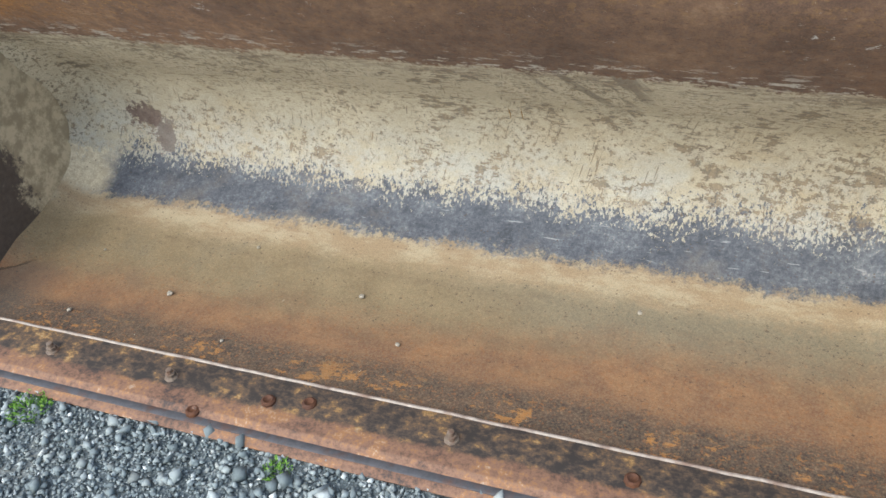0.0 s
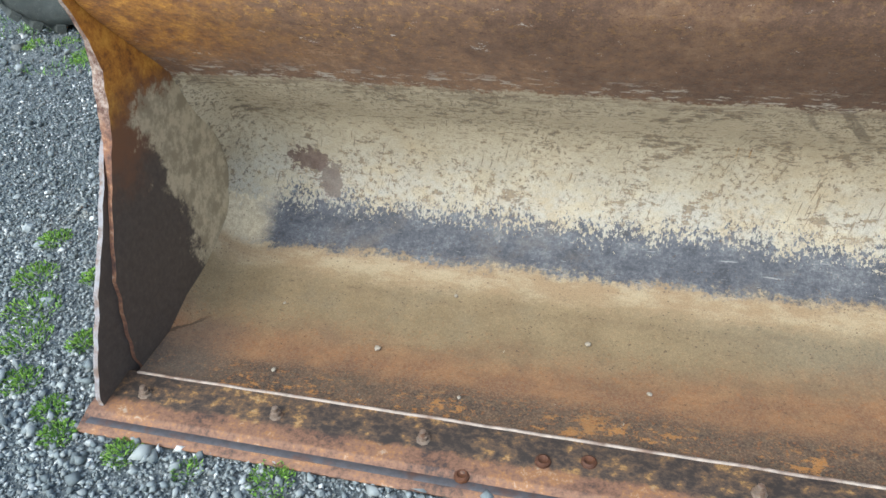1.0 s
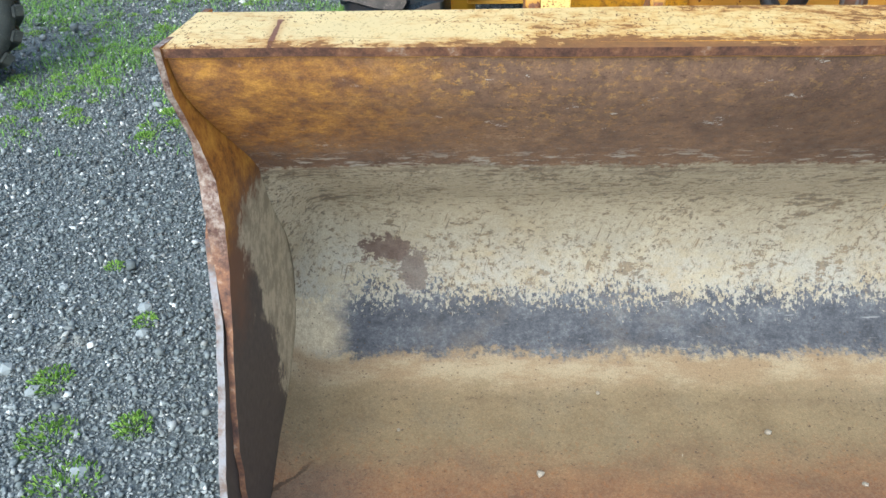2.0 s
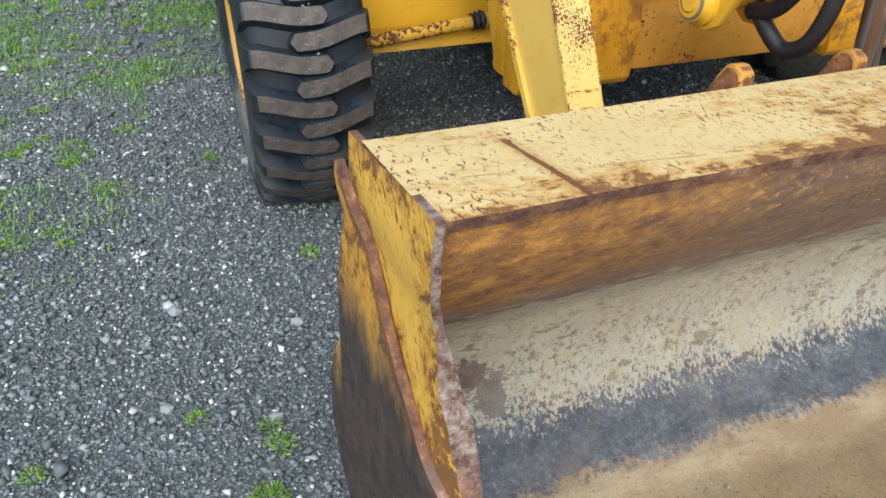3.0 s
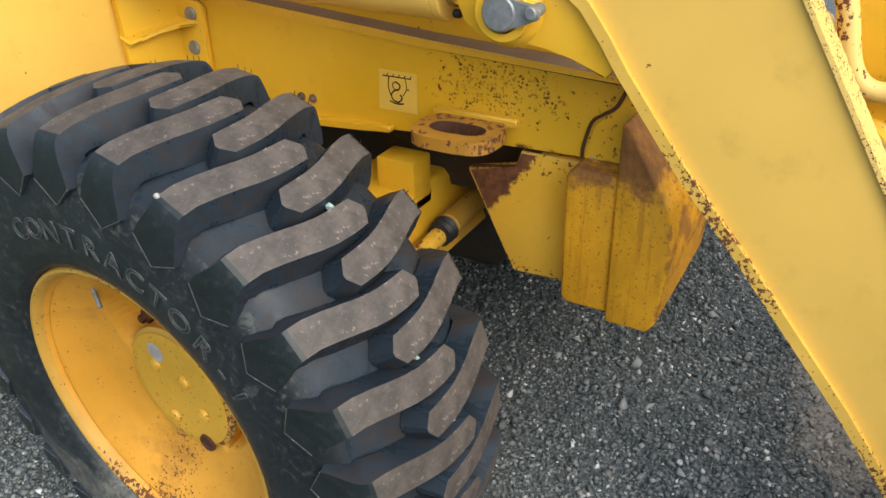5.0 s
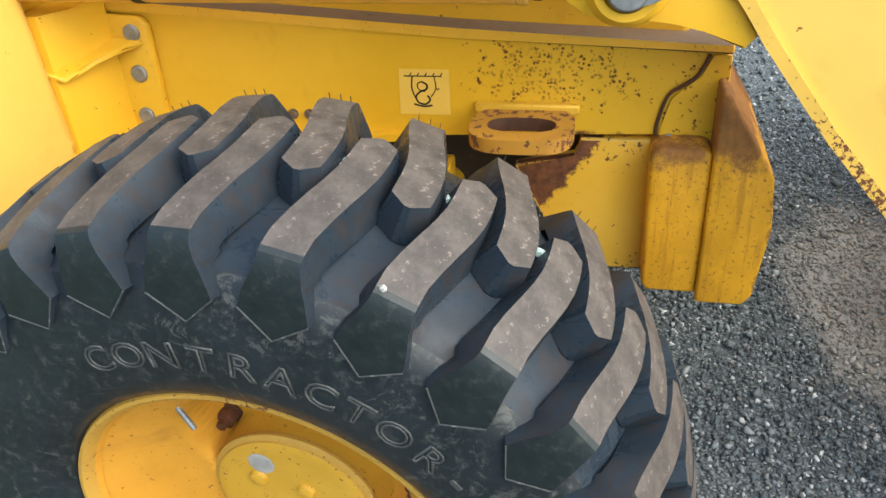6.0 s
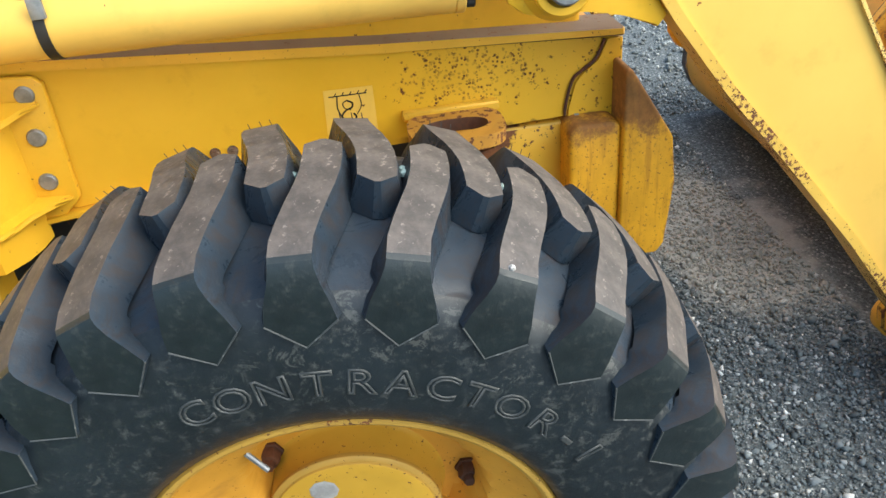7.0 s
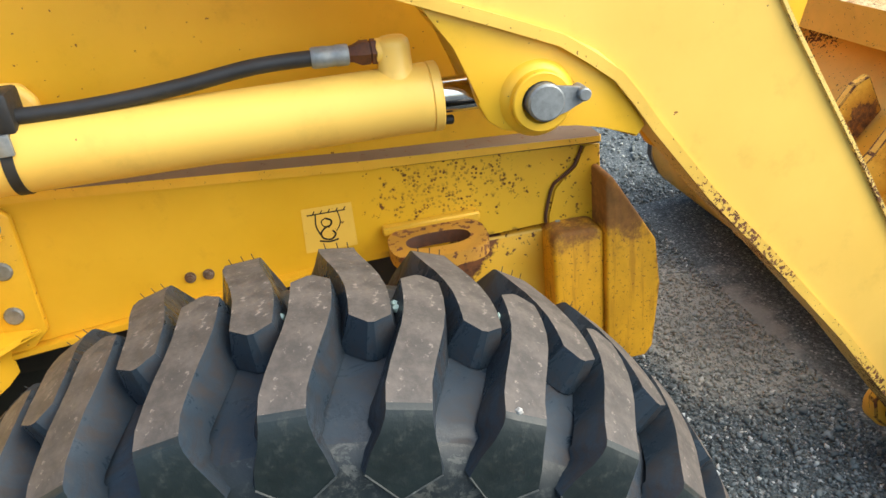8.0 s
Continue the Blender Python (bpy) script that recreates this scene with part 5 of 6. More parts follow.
    prism(bm, [(3.615, 1.02), (3.615, 0.70), (3.63, 0.455), (3.67, 0.425), (4.75, 0.425), (4.75, 1.22), (3.66, 1.10)], f(-1.000), f(-1.50), 0.030, 4)
    tank = lpart("side_tank", bm, [YELLOW_PALE], "large yellow side tank behind the front wheel")
    bm = B()
    prism(bm, [(3.655, 0.93), (3.655, 0.47), (4.75, 0.47), (4.75, 1.15), (3.75, 1.06)], f(-0.876), f(-1.02), 0.006, 2)
    part("tank_bracket", bm, [YELLOW], tank)
    # hood panel above the rail
    bm = B()
    prism(bm, [(2.60, 0.82), (4.6, 0.93), (4.6, 1.75), (2.75, 1.62), (2.64, 1.50), (2.60, 1.2)], f(-0.835), f(-0.80), 0.012, 3)
    hood = lpart("hood_panel", bm, [YELLOW], "smooth yellow engine side panel")
    bm = B()
    prism(bm, [(3.405, 0.95), (3.407, 1.03), (3.425, 1.056), (3.60, 1.07), (3.60, 0.95)], f(-0.836), f(-0.862), 0.010, 3)
    part("hood_bracket", bm, YELLOW_PALE, hood)
bm = B()
box(bm, -0.80, mirror(-0.80), 2.62, 4.6, 1.60, 1.64, 0.01)
lpart("hood_top", bm, YELLOW)
bm = B()
box(bm, -0.80, mirror(-0.80), 2.62, 2.66, 0.70, 1.60, 0.008)
lpart("grille_panel", bm, GRIME)
bm = B()
box(bm, -0.845, mirror(-0.845), 2.60, 2.75, 0.60, 0.70, 0.012)
bolster = lpart("front_bolster", bm, GRIME, "grimy yellow cross member")
bm = B()
box(bm, -0.62, mirror(-0.62), 2.47, 2.62, 0.44, 0.60, 0.018)
part("bumper_beam", bm, GRIME, bolster)
bm = B()
box(bm, -0.72, mirror(-0.72), 2.53, 2.62, 0.64, 0.80, 0.012)
part("bumper_beam", bm, GRIME, bolster)

# sticker with the lifting hook sign
bm = B()
prism(bm, [(2.976, 0.712), (3.064, 0.712), (3.060, 0.792), (2.976, 0.791)], -0.8742, -0.8748)
sticker = lpart("sticker", bm, STICKER, "small pale sticker with a black hook sign", 0)


def stroke(points, r, n=5):
    bm = B()
    line = curve_points([(0, y, z) for y, z in points], n) if len(points) > 2 else [Vector((0, *p)) for p in points]
    for a, b in zip(line, line[1:]):
        w = (b - a).normalized()
        s = Vector((0, -w.z, w.y)) * r
        a, b = a - w * r * 0.3, b + w * r * 0.3
        vs = [bm.verts.new((-0.8752, q.y + 0.004, q.z - 0.026)) for q in (a + s, b + s, b - s, a - s)]
        bm.faces.new(vs)
    part("sign_stroke", bm, INK, sticker, "", 0)


stroke([(2.984, 0.806), (3.048, 0.806)], 0.0011)
for i in range(5):
    stroke([(2.987 + 0.013 * i, 0.806), (2.983 + 0.013 * i, 0.8115)], 0.0009)
stroke([(3.034, 0.806), (3.036, 0.785), (3.031, 0.768)], 0.0012)
stroke([(2.997, 0.806), (2.995, 0.785), (3.004, 0.770)], 0.0009)
stroke([(3.018, 0.796), (3.010, 0.791), (3.012, 0.783), (3.022, 0.779), (3.030, 0.770), (3.026, 0.760), (3.014, 0.757), (3.006, 0.765), (3.010, 0.772)], 0.0016)
stroke([(3.018, 0.797), (3.026, 0.792), (3.024, 0.783), (3.014, 0.779)], 0.0010)
stroke([(3.034, 0.757), (3.018, 0.753), (3.003, 0.755)], 0.0016)

# front axle with the steering rod
bm = B()
prism(bm, [(2.985, 0.44), (3.00, 0.40), (3.16, 0.40), (3.18, 0.44), (3.18, 0.528), (3.165, 0.545), (3.00, 0.545), (2.985, 0.528)], -1.28, mirror(-1.28), 0.005, 2)
axle = lpart("front_axle", bm, YELLOW, "yellow steering axle beam")
for flip in (False, True):
    f = mirror if flip else (lambda x: x)
    bm = B()
    box(bm, min(f(-0.885), f(-0.815)), max(f(-0.885), f(-0.815)), 2.985, 3.075, 0.50, 0.612, 0.006, 2)
    part("axle_stop", bm, YELLOW, axle)
    bm = B()
    prism(bm, [(2.955, 0.375), (3.10, 0.375), (3.10, 0.415), (2.975, 0.42)], f(-1.2), f(-0.5), 0.008, 2)
    part("tie_bar", bm, YELLOW_WORN, axle)
    bm = B()
    rod(bm, (f(-1.20), 2.945, 0.415), (f(-0.845), 2.945, 0.450), 0.019, 20, 0.003)
    part("steering_rod", bm, ROD_PAINT, axle, "steering rod with flaking paint")
    bm = B()
    m, _ = frame_of((f(-0.865), 2.945, 0.448), (f(-0.78), 2.945, 0.457))
    lathe(bm, [(0.012, 0), (0.027, 0.004), (0.022, 0.012), (0.029, 0.020), (0.023, 0.028), (0.030, 0.036), (0.020, 0.046)], m, 20)
    part("rod_boot", bm, HOSE, axle, "black rubber boot")
    bm = B()
    rod(bm, (f(-0.82), 2.945, 0.453), (f(-0.55), 2.945, 0.464), 0.026, 20, 0.003)
    part("steering_cylinder", bm, YELLOW_DIRTY, axle)
    bm = B()
    box(bm, min(f(-1.32), f(-1.17)), max(f(-1.32), f(-1.17)), 2.98, 3.19, 0.29, 0.56, 0.03, 3)
    part("steering_knuckle", bm, YELLOW_WORN, axle)

# tipping linkage in the middle: crank plates, pins, rod, pipe and hoses
CRANK = [(2.262, 0.668), (2.225, 0.648), (2.185, 0.652), (2.150, 0.672), (2.085, 0.790), (2.010, 0.905), (1.985, 0.99), (2.01, 1.25), (2.16, 1.32), (2.26, 1.10), (2.262, 0.92), (2.285, 0.80), (2.282, 0.70)]
CRANK = [(y + 0.010, z - 0.014) for y, z in CRANK]
crank = None
for x in (-0.645, -0.505):
    bm = B()
    prism(bm, CRANK, x, x + 0.022, 0.004, 2)
    ob = lpart("crank_plate", bm, [YELLOW], "yellow tipping crank plate")
    crank = crank or ob
bm = B()
m, _ = frame_of((-0.644, 2.222, 0.699), (-0.8, 2.222, 0.699))
lathe(bm, [(0.028, 0), (0.056, 0.0), (0.055, 0.012), (0.048, 0.018), (0.044, 0.030), (0.030, 0.030), (0.028, 0.024)], m, 36)
part("crank_boss", bm, YELLOW, crank)
bm = B()
rod(bm, (-0.46, 2.222, 0.699), (-0.682, 2.222, 0.699), 0.027, 20, 0.004)
m, _ = frame_of((-0.676, 2.222, 0.699), (-0.8, 2.222, 0.699))
lathe(bm, [(0.027, 0.0), (0.036, 0.0), (0.036, 0.005), (0.027, 0.006)], m, 20)
part("crank_pin", bm, YELLOW_WORN, crank, "worn yellow pin with a zinc washer")
bm = B()
m, _ = frame_of((-0.6745, 2.222, 0.699), (-0.8, 2.222, 0.699))
lathe(bm, [(0.0275, 0.0), (0.041, 0.0), (0.041, 0.004), (0.034, 0.0055), (0.0275, 0.0055)], m, 28)
part("washer", bm, ZINC, crank, "zinc washer")
bm = B()
tube(bm, [(-0.675, 2.31, 1.006), (-0.678, 2.285, 0.926), (-0.680, 2.265, 0.851), (-0.680, 2.240, 0.816), (-0.680, 2.205, 0.808), (-0.680, 2.160, 0.824), (-0.675, 2.115, 0.844), (-0.650, 2.095, 0.854)], 0.0175, 14, 6)
part("bent_pipe", bm, ROD_PALE, crank, "bent steel pipe with chipped paint")
bm = B()
m, _ = frame_of((-0.645, 2.098, 0.852), (-0.8, 2.098, 0.852))
lathe(bm, [(0.012, 0), (0.038, 0.0), (0.037, 0.010), (0.026, 0.016), (0.012, 0.016)], m, 28)
part("pipe_flange", bm, YELLOW, crank)
bm = B()
rod(bm, (-0.78, 2.35, 0.848), (-0.50, 2.35, 0.848), 0.048, 28, 0.004)
part("cross_tube", bm, YELLOW_PALE, crank, "thick yellow cross tube")
bm = B()
rod(bm, (-0.62, 2.06, 0.80), (-0.35, 2.06, 0.80), 0.042, 24, 0.004)
part("spacer_tube", bm, YELLOW, crank)
for pts in ([(-0.56, 2.02, 1.10), (-0.56, 2.015, 0.93), (-0.56, 2.03, 0.80), (-0.56, 2.085, 0.715), (-0.56, 2.16, 0.685)], [(-0.53, 2.02, 1.10), (-0.52, 1.998, 0.90), (-0.52, 1.985, 0.77), (-0.53, 2.008, 0.665), (-0.54, 2.06, 0.630), (-0.55, 2.11, 0.658), (-0.55, 2.16, 0.70)]):
    bm = B()
    tube(bm, pts, 0.0185 if pts[0][1] > 2 else 0.0125, 12, 7)
    part("hose", bm, HOSE, crank, "black hydraulic hose")
bm = B()
rod(bm, (ROD_X, 1.905, 0.36), (ROD_X + 0.01, 2.00, 1.15), 0.026, 24)
link = lpart("tipping_rod", bm, BARE, "bare rust-streaked piston rod")
bm = B()
m, _ = frame_of((ROD_X - 0.08, 1.885, 0.325), (ROD_X + 0.08, 1.885, 0.325))
lathe(bm, [(0.030, 0), (0.052, 0), (0.056, 0.004), (0.056, 0.156), (0.052, 0.16), (0.030, 0.16)], m, 32)
m, _ = frame_of((ROD_X, 1.893, 0.35), (ROD_X + 0.01, 2.00, 1.15))
lathe(bm, [(0.046, 0.0), (0.046, 0.05), (0.034, 0.068), (0.034, 0.080), (0.026, 0.082)], m, 28)
part("rod_eye", bm, HINGE_PAINT, link)
bm = B()
rod(bm, (ROD_X - 0.12, 1.885, 0.325), (ROD_X + 0.12, 1.885, 0.325), 0.029, 20, 0.004)
part("rod_pin", bm, PINDARK, link)
bm = B()
rod(bm, (ROD_X + 0.008, 1.985, 1.12), (ROD_X + 0.02, 2.06, 1.75), 0.05, 24, 0.004)
part("tipping_cylinder", bm, YELLOW_PALE, link)

# the body behind, which shades the ground under the machine
bm = B()
box(bm, -0.74, mirror(-0.74), 2.72, 4.6, 0.50, 1.50, 0.02)
lpart("engine_bay", bm, OIL, "black oily engine and gearbox under the hood")
bm = B()
box(bm, -1.05, mirror(-1.05), 4.62, 6.4, 0.60, 2.5, 0.06, 3)
lpart("cab", bm, YELLOW, "yellow cab body")

# unseen block, added low under the machine to keep light off the ground
bm = B()
box(bm, -0.62, mirror(-0.62), 2.92, 4.9, 0.23, 0.52, 0.04, 3)
lpart("shade_block", bm, OIL, "unseen black block added under the machine to shade the ground")

# ---- wheels ----
WHEEL_AT, STEER, CAMBER = (-1.403, 3.084, 0.421), -3.6, -2.5
LUGS, TURN = 28, -13.45          # bars on each side of the tread, and where the first one stands
MIDDLE = 0.0125               # the tyre's own middle


def polar(x, r, deg):
    a = radians(deg)
    return Vector((x, r * math.sin(a), r * math.cos(a)))


def spin(profile, seg=120):
    """A ring about the local x axis from a profile of (x, radius)."""
    bm = B()
    rings = [[bm.verts.new(polar(x, r, 360 * i / seg)) for i in range(seg)] for x, r in profile]
    for a, b in zip(rings, rings[1:]):
        for i in range(seg):
            j = (i + 1) % seg
            bm.faces.new((a[i], a[j], b[j], b[i]))
    return bm


def lug_mesh(inner):
    """One tread bar: stations of (x, top radius, forward shift, half width, foot dx, foot radius), from the tip of the skirt to the blunt end past the middle."""
    st = [(-0.1478, 0.386, 0.002, 0.0015, 0.006, 0.387), (-0.147, 0.4165, 0.001, 0.0343, 0.01, 0.4155), (-0.1445, 0.436, 0, 0.0305, 0.018, 0.427), (-0.141, 0.456, 0, 0.024, 0.025, 0.437),
          (-0.137, 0.469, 0, 0.021, 0.028, 0.443), (-0.133, 0.4755, 0, 0.0203, 0.025, 0.446), (-0.1275, 0.479, 0, 0.0203, 0.02, 0.448), (-0.108, 0.4845, 0.0012, 0.0205, 0.008, 0.451),
          (-0.084, 0.4895, 0.007, 0.0207, 0, 0.454), (-0.058, 0.4945, 0.0145, 0.0207, 0, 0.456), (-0.033, 0.4975, 0.0215, 0.0207, 0, 0.457), (-0.008, 0.4995, 0.0262, 0.0207, 0, 0.458),
          (0.015, 0.5005, 0.0278, 0.0207, 0, 0.458), (0.032, 0.5005, 0.0278, 0.0205, 0, 0.458), (0.047, 0.5, 0.0275, 0.02, 0, 0.458), (0.059, 0.499, 0.0275, 0.003, 0.005, 0.458)]
    bm = B()
    rows = []
    for n, (x, r, off, h, dx, rb) in enumerate(st):
        wide = h + (0.002 if h < 0.01 else 0.003 if n < 4 else 0.010)
        row = []
        for xx, rr, o in ((x, r, off - h), (x, r, off + h), (x + dx, rb, off + wide), (x + dx, rb, off - wide)):
            p = polar(xx, rr, -math.degrees(o / rr))
            row.append(bm.verts.new((2 * MIDDLE - p.x, p.y, p.z) if inner else p))
        rows.append(row)
    for n, (a, b) in enumerate(zip(rows, rows[1:])):
        for i in range(4):
            f = bm.faces.new((a[i], a[(i + 1) % 4], b[(i + 1) % 4], b[i]))
            f.material_index = (0 if n > 5 else 1) if i == 0 else 2
    bm.faces.new(rows[0]).material_index = 1
    bm.faces.new(rows[-1][::-1]).material_index = 2
    crease = [e for e in bm.edges if all(v in (rows[k][0], rows[k][1]) for v in e.verts for k in [next(k for k in range(len(rows)) if v in rows[k])]) and len(e.link_faces) == 2]
    keep = [e for e in crease if e.calc_face_angle(0) > 0.5]
    bmesh.ops.bevel(bm, geom=keep, offset=0.0018, segments=1, affect="EDGES")
    if not inner:
        # raised line along the lower edge of the skirt
        old = set(bm.faces)
        tube(bm, [polar(-0.1472, 0.4165, -math.degrees(0.0353 / 0.4165)), polar(-0.1478, 0.386, -math.degrees(0.002 / 0.386)), polar(-0.1472, 0.4165, math.degrees(0.0333 / 0.4165))], 0.0011, 5, 1)
        for f in bm.faces:
            if f not in old:
                f.material_index = 3
    return finish(bm, "lug", [TREAD, SKIRT, GROOVE, LETTER], 26)


OUTER_LUG, INNER_LUG = lug_mesh(False), lug_mesh(True)


def letter_mesh(ch, size):
    cu = bpy.data.curves.new("letter_" + ("dash" if ch == "-" else ch), "FONT")
    cu.body, cu.size, cu.bevel_depth, cu.align_x = ch, size, 0.0014, "CENTER"
    cu.fill_mode = "BOTH" if ch == "-" else "NONE"
    cu.bevel_resolution = 1
    cu.resolution_u = 3
    tmp = bpy.data.objects.new("tmp", cu)
    scene.collection.objects.link(tmp)
    me = bpy.data.meshes.new_from_object(tmp)
    bpy.data.objects.remove(tmp)
    me.materials.clear()
    me.materials.append(LETTER)
    return me


def rim_depth(r, deg):
    """How deep the pressed disc lies: a shallow dish, cut down to a pocket round the upper wheel nuts."""
    dish = np.interp(r, (0.10, 0.13, 0.17, 0.21, 0.243), (-0.047, -0.050, -0.062, -0.084, -0.105))
    pit = np.interp(r, (0.10, 0.17, 0.19, 0.205, 0.225, 0.243), (0.008, 0.006, -0.002, -0.026, -0.080, -0.105))
    hi, lo = 28 + (0.203 - r) * 480, -88 - (0.166 - r) * 1100
    t = min(1.0, max(0.0, (hi - deg) / 9.0)) * min(1.0, max(0.0, (deg - lo) / 9.0))
    t = t * t * (3 - 2 * t)
    return float(dish + (pit - dish) * t)


def wheel(flip):
    x, y, z = WHEEL_AT
    bm = spin([(-0.106, 0.2430), (-0.113, 0.2475), (-0.119, 0.2495), (-0.1245, 0.2525), (-0.1275, 0.2570), (-0.1270, 0.2615), (-0.122, 0.264), (-0.10, 0.250), (0.0, 0.236), (0.09, 0.246), (0.11, 0.262), (0.09, 0.24), (0.08, 0.18), (0.07, 0.0001)], 96)
    for f in bm.faces:
        f.material_index = 1 if f.calc_center_median().x < -0.112 else 0
    hub = lpart("wheel", bm, [RIM, RIM_EDGE], "yellow steel wheel with a black lugged tyre", 35)
    hub.matrix_parent_inverse = Matrix()
    hub.matrix_basis = BACK @ (pose(mirror(x), y, z, 0, CAMBER, 180 - STEER) if flip else pose(x, y, z, 0, CAMBER, STEER))

    def wpart(name, bm_, mats, label="", smooth=40.0):
        return part(name, bm_, mats, hub, label, smooth)
    # pressed disc
    bm = B()
    radii = [0.10, 0.115, 0.125, 0.135, 0.145, 0.155, 0.165, 0.175, 0.185, 0.195, 0.205, 0.215, 0.225, 0.235, 0.2445]
    rings = [[bm.verts.new(polar(rim_depth(r, d) + 0.0015 * noise.noise((r * 20, d * 0.02, 2)), r, d)) for d in range(-180, 180, 3)] for r in radii]
    for a, b in zip(rings, rings[1:]):
        for i in range(120):
            bm.faces.new((a[i], a[(i + 1) % 120], b[(i + 1) % 120], b[i]))
    wpart("rim_disc", bm, [RIM], "", 50)
    tyre = [(-0.105, 0.248), (-0.1215, 0.2645), (-0.130, 0.2675), (-0.1385, 0.280), (-0.1440, 0.300), (-0.1470, 0.325), (-0.1475, 0.350), (-0.1455, 0.378), (-0.1415, 0.402), (-0.1350, 0.4185), (-0.1230, 0.4325), (-0.103, 0.4435), (-0.075, 0.4515), (-0.035, 0.457), (MIDDLE, 0.4585)]
    bm = spin(tyre + [(2 * MIDDLE - a, b) for a, b in tyre[-2::-1]], 140)
    for f in bm.faces:
        c = f.calc_center_median()
        f.material_index = 1 if abs(c.x - MIDDLE) < 0.138 and math.hypot(c.y, c.z) > 0.41 else 0
    wpart("tyre", bm, [RUBBER, GROOVE], "black rubber tyre, tread worn brown", 60)
    for i in range(LUGS):
        for me, ph in ((OUTER_LUG, TURN), (INNER_LUG, TURN + 180 / LUGS)):
            ob = new("lug", me)
            ob.parent = hub
            ob.rotation_euler = (radians(-(ph + 360 / LUGS * i)), 0, 0)
    if not flip:
        # little rubber tags left between the bars
        for i in range(LUGS):
            rnd = random.Random(i)
            if i % 28 > 20 and rnd.random() < 0.5:
                continue
            bm = B()
            for _ in range(3):
                bmesh.ops.create_icosphere(bm, subdivisions=1, radius=0.0048, matrix=Matrix.Translation(polar(rnd.uniform(0.006, 0.028), 0.477 + rnd.uniform(-0.008, 0.010), TURN + 360 / LUGS * i + rnd.uniform(-0.7, 0.7))) @ Matrix.Diagonal((1, rnd.uniform(0.5, 1.8), rnd.uniform(0.5, 1.6), 1)))
            wpart("rubber_tag", bm, SHAVING, "", 0)
        # thin moulding hairs along the far edge of the upper bars
        for i in range(9):
            for off in (-0.012, 0.002, 0.014):
                a = TURN + 180 / LUGS + 360 / LUGS * (i - 4) - math.degrees(off / 0.48)
                bm = B()
                rod(bm, polar(0.151, 0.478, a), polar(0.153, 0.4855, a + 0.2), 0.0006, 4)
                wpart("moulding_hair", bm, HOSE, "", 0)
    # hub, cap, nuts
    bm = B()
    m, _ = frame_of((0.0095, 0, 0), (-0.2, 0, 0))
    lathe(bm, [(0.124, 0.0), (0.119, 0.004), (0.1155, 0.010), (0.1145, 0.050), (0.1155, 0.052), (0.1155, 0.0575), (0.112, 0.060), (0.1085, 0.0605), (0.1075, 0.0635), (0.104, 0.0650), (0.09, 0.0655), (0.0, 0.066)], m, 64)
    for f in bm.faces:
        c = f.calc_center_median()
        f.material_index = 1 if 0.107 < math.hypot(c.y, c.z) and c.x < -0.034 else 0
    wpart("hub_drum", bm, [HUB, RIM_EDGE], "yellow hub with a flat cap and rusty rim")
    for r, a in ((0.056, 48), (0.070, 158), (0.060, -119), (0.036, -40)):
        bm = B()
        p = polar(-0.0560, r, a)
        m, _ = frame_of(p, p + Vector((-1, 0, 0)))
        lathe(bm, [(0.013, 0), (0.011, 0.005), (0.006, 0.007), (0, 0.0075)], m, 16)
        wpart("cap_boss", bm, HUB)
    # notch with a rusty plug at the cap's edge
    bm = B()
    p = polar(-0.0550, 0.102, -155)
    m, _ = frame_of(p, p + Vector((-1, 0, 0)))
    lathe(bm, [(0.017, 0), (0.016, 0.0045), (0.012, 0.005), (0.011, 0.002), (0, 0.002)], m, 14)
    wpart("cap_plug", bm, PINDARK, "rusty plug")
    bm = B()
    p = polar(-0.0564, 0.074, 26)
    m, _ = frame_of(p, p + Vector((-1, 0, 0)))
    lathe(bm, [(0.019, 0.0), (0.016, 0.0008), (0, 0.0010)], m, 9)
    wpart("bare_patch", bm, GREYPAINT, "", 0)
    for r, a in ((0.132, 51), (0.154, -87)):
        p = polar(rim_depth(r, a if a < 180 else a - 360) - 0.001, r, a)
        bm = B()
        m, _ = frame_of(p, p + Vector((-1, 0, 0)))
        lathe(bm, [(0.018, 0), (0.018, 0.004), (0.0145, 0.005), (0.0145, 0.018), (0.0125, 0.021), (0.0080, 0.0212), (0.0075, 0.030), (0, 0.031)], m, 6)
        wpart("wheel_nut", bm, PINDARK, "")
    # valve
    bm = B()
    rod(bm, polar(-0.082, 0.208, 30), polar(-0.092, 0.178, 27), 0.0036, 8)
    wpart("valve", bm, ZINC)
    if not flip:
        # raised lettering on the sidewall
        for ch, a in zip("CONTRACTOR-1", (20.2, 13.3, 6.3, -1.3, -8.4, -15.4, -22.4, -29.0, -35.9, -43.4, -50.2, -56.2)):
            ob = new("letter", letter_mesh(ch, 0.0455))
            ob.parent = hub
            at = polar(-0.1476, 0.3220, a)
            up = polar(0.0, 1.0, a)
            face = (Vector((-1, 0, 0)) + up * 0.02).normalized()
            right = up.cross(face)
            ob.matrix_basis = Matrix.Translation(at) @ Matrix((right, up, face)).transposed().to_4x4() @ Matrix.Diagonal((1.10, 1.0, 1.0, 1))
    return hub


for flip in (False, True):
    wheel(flip)


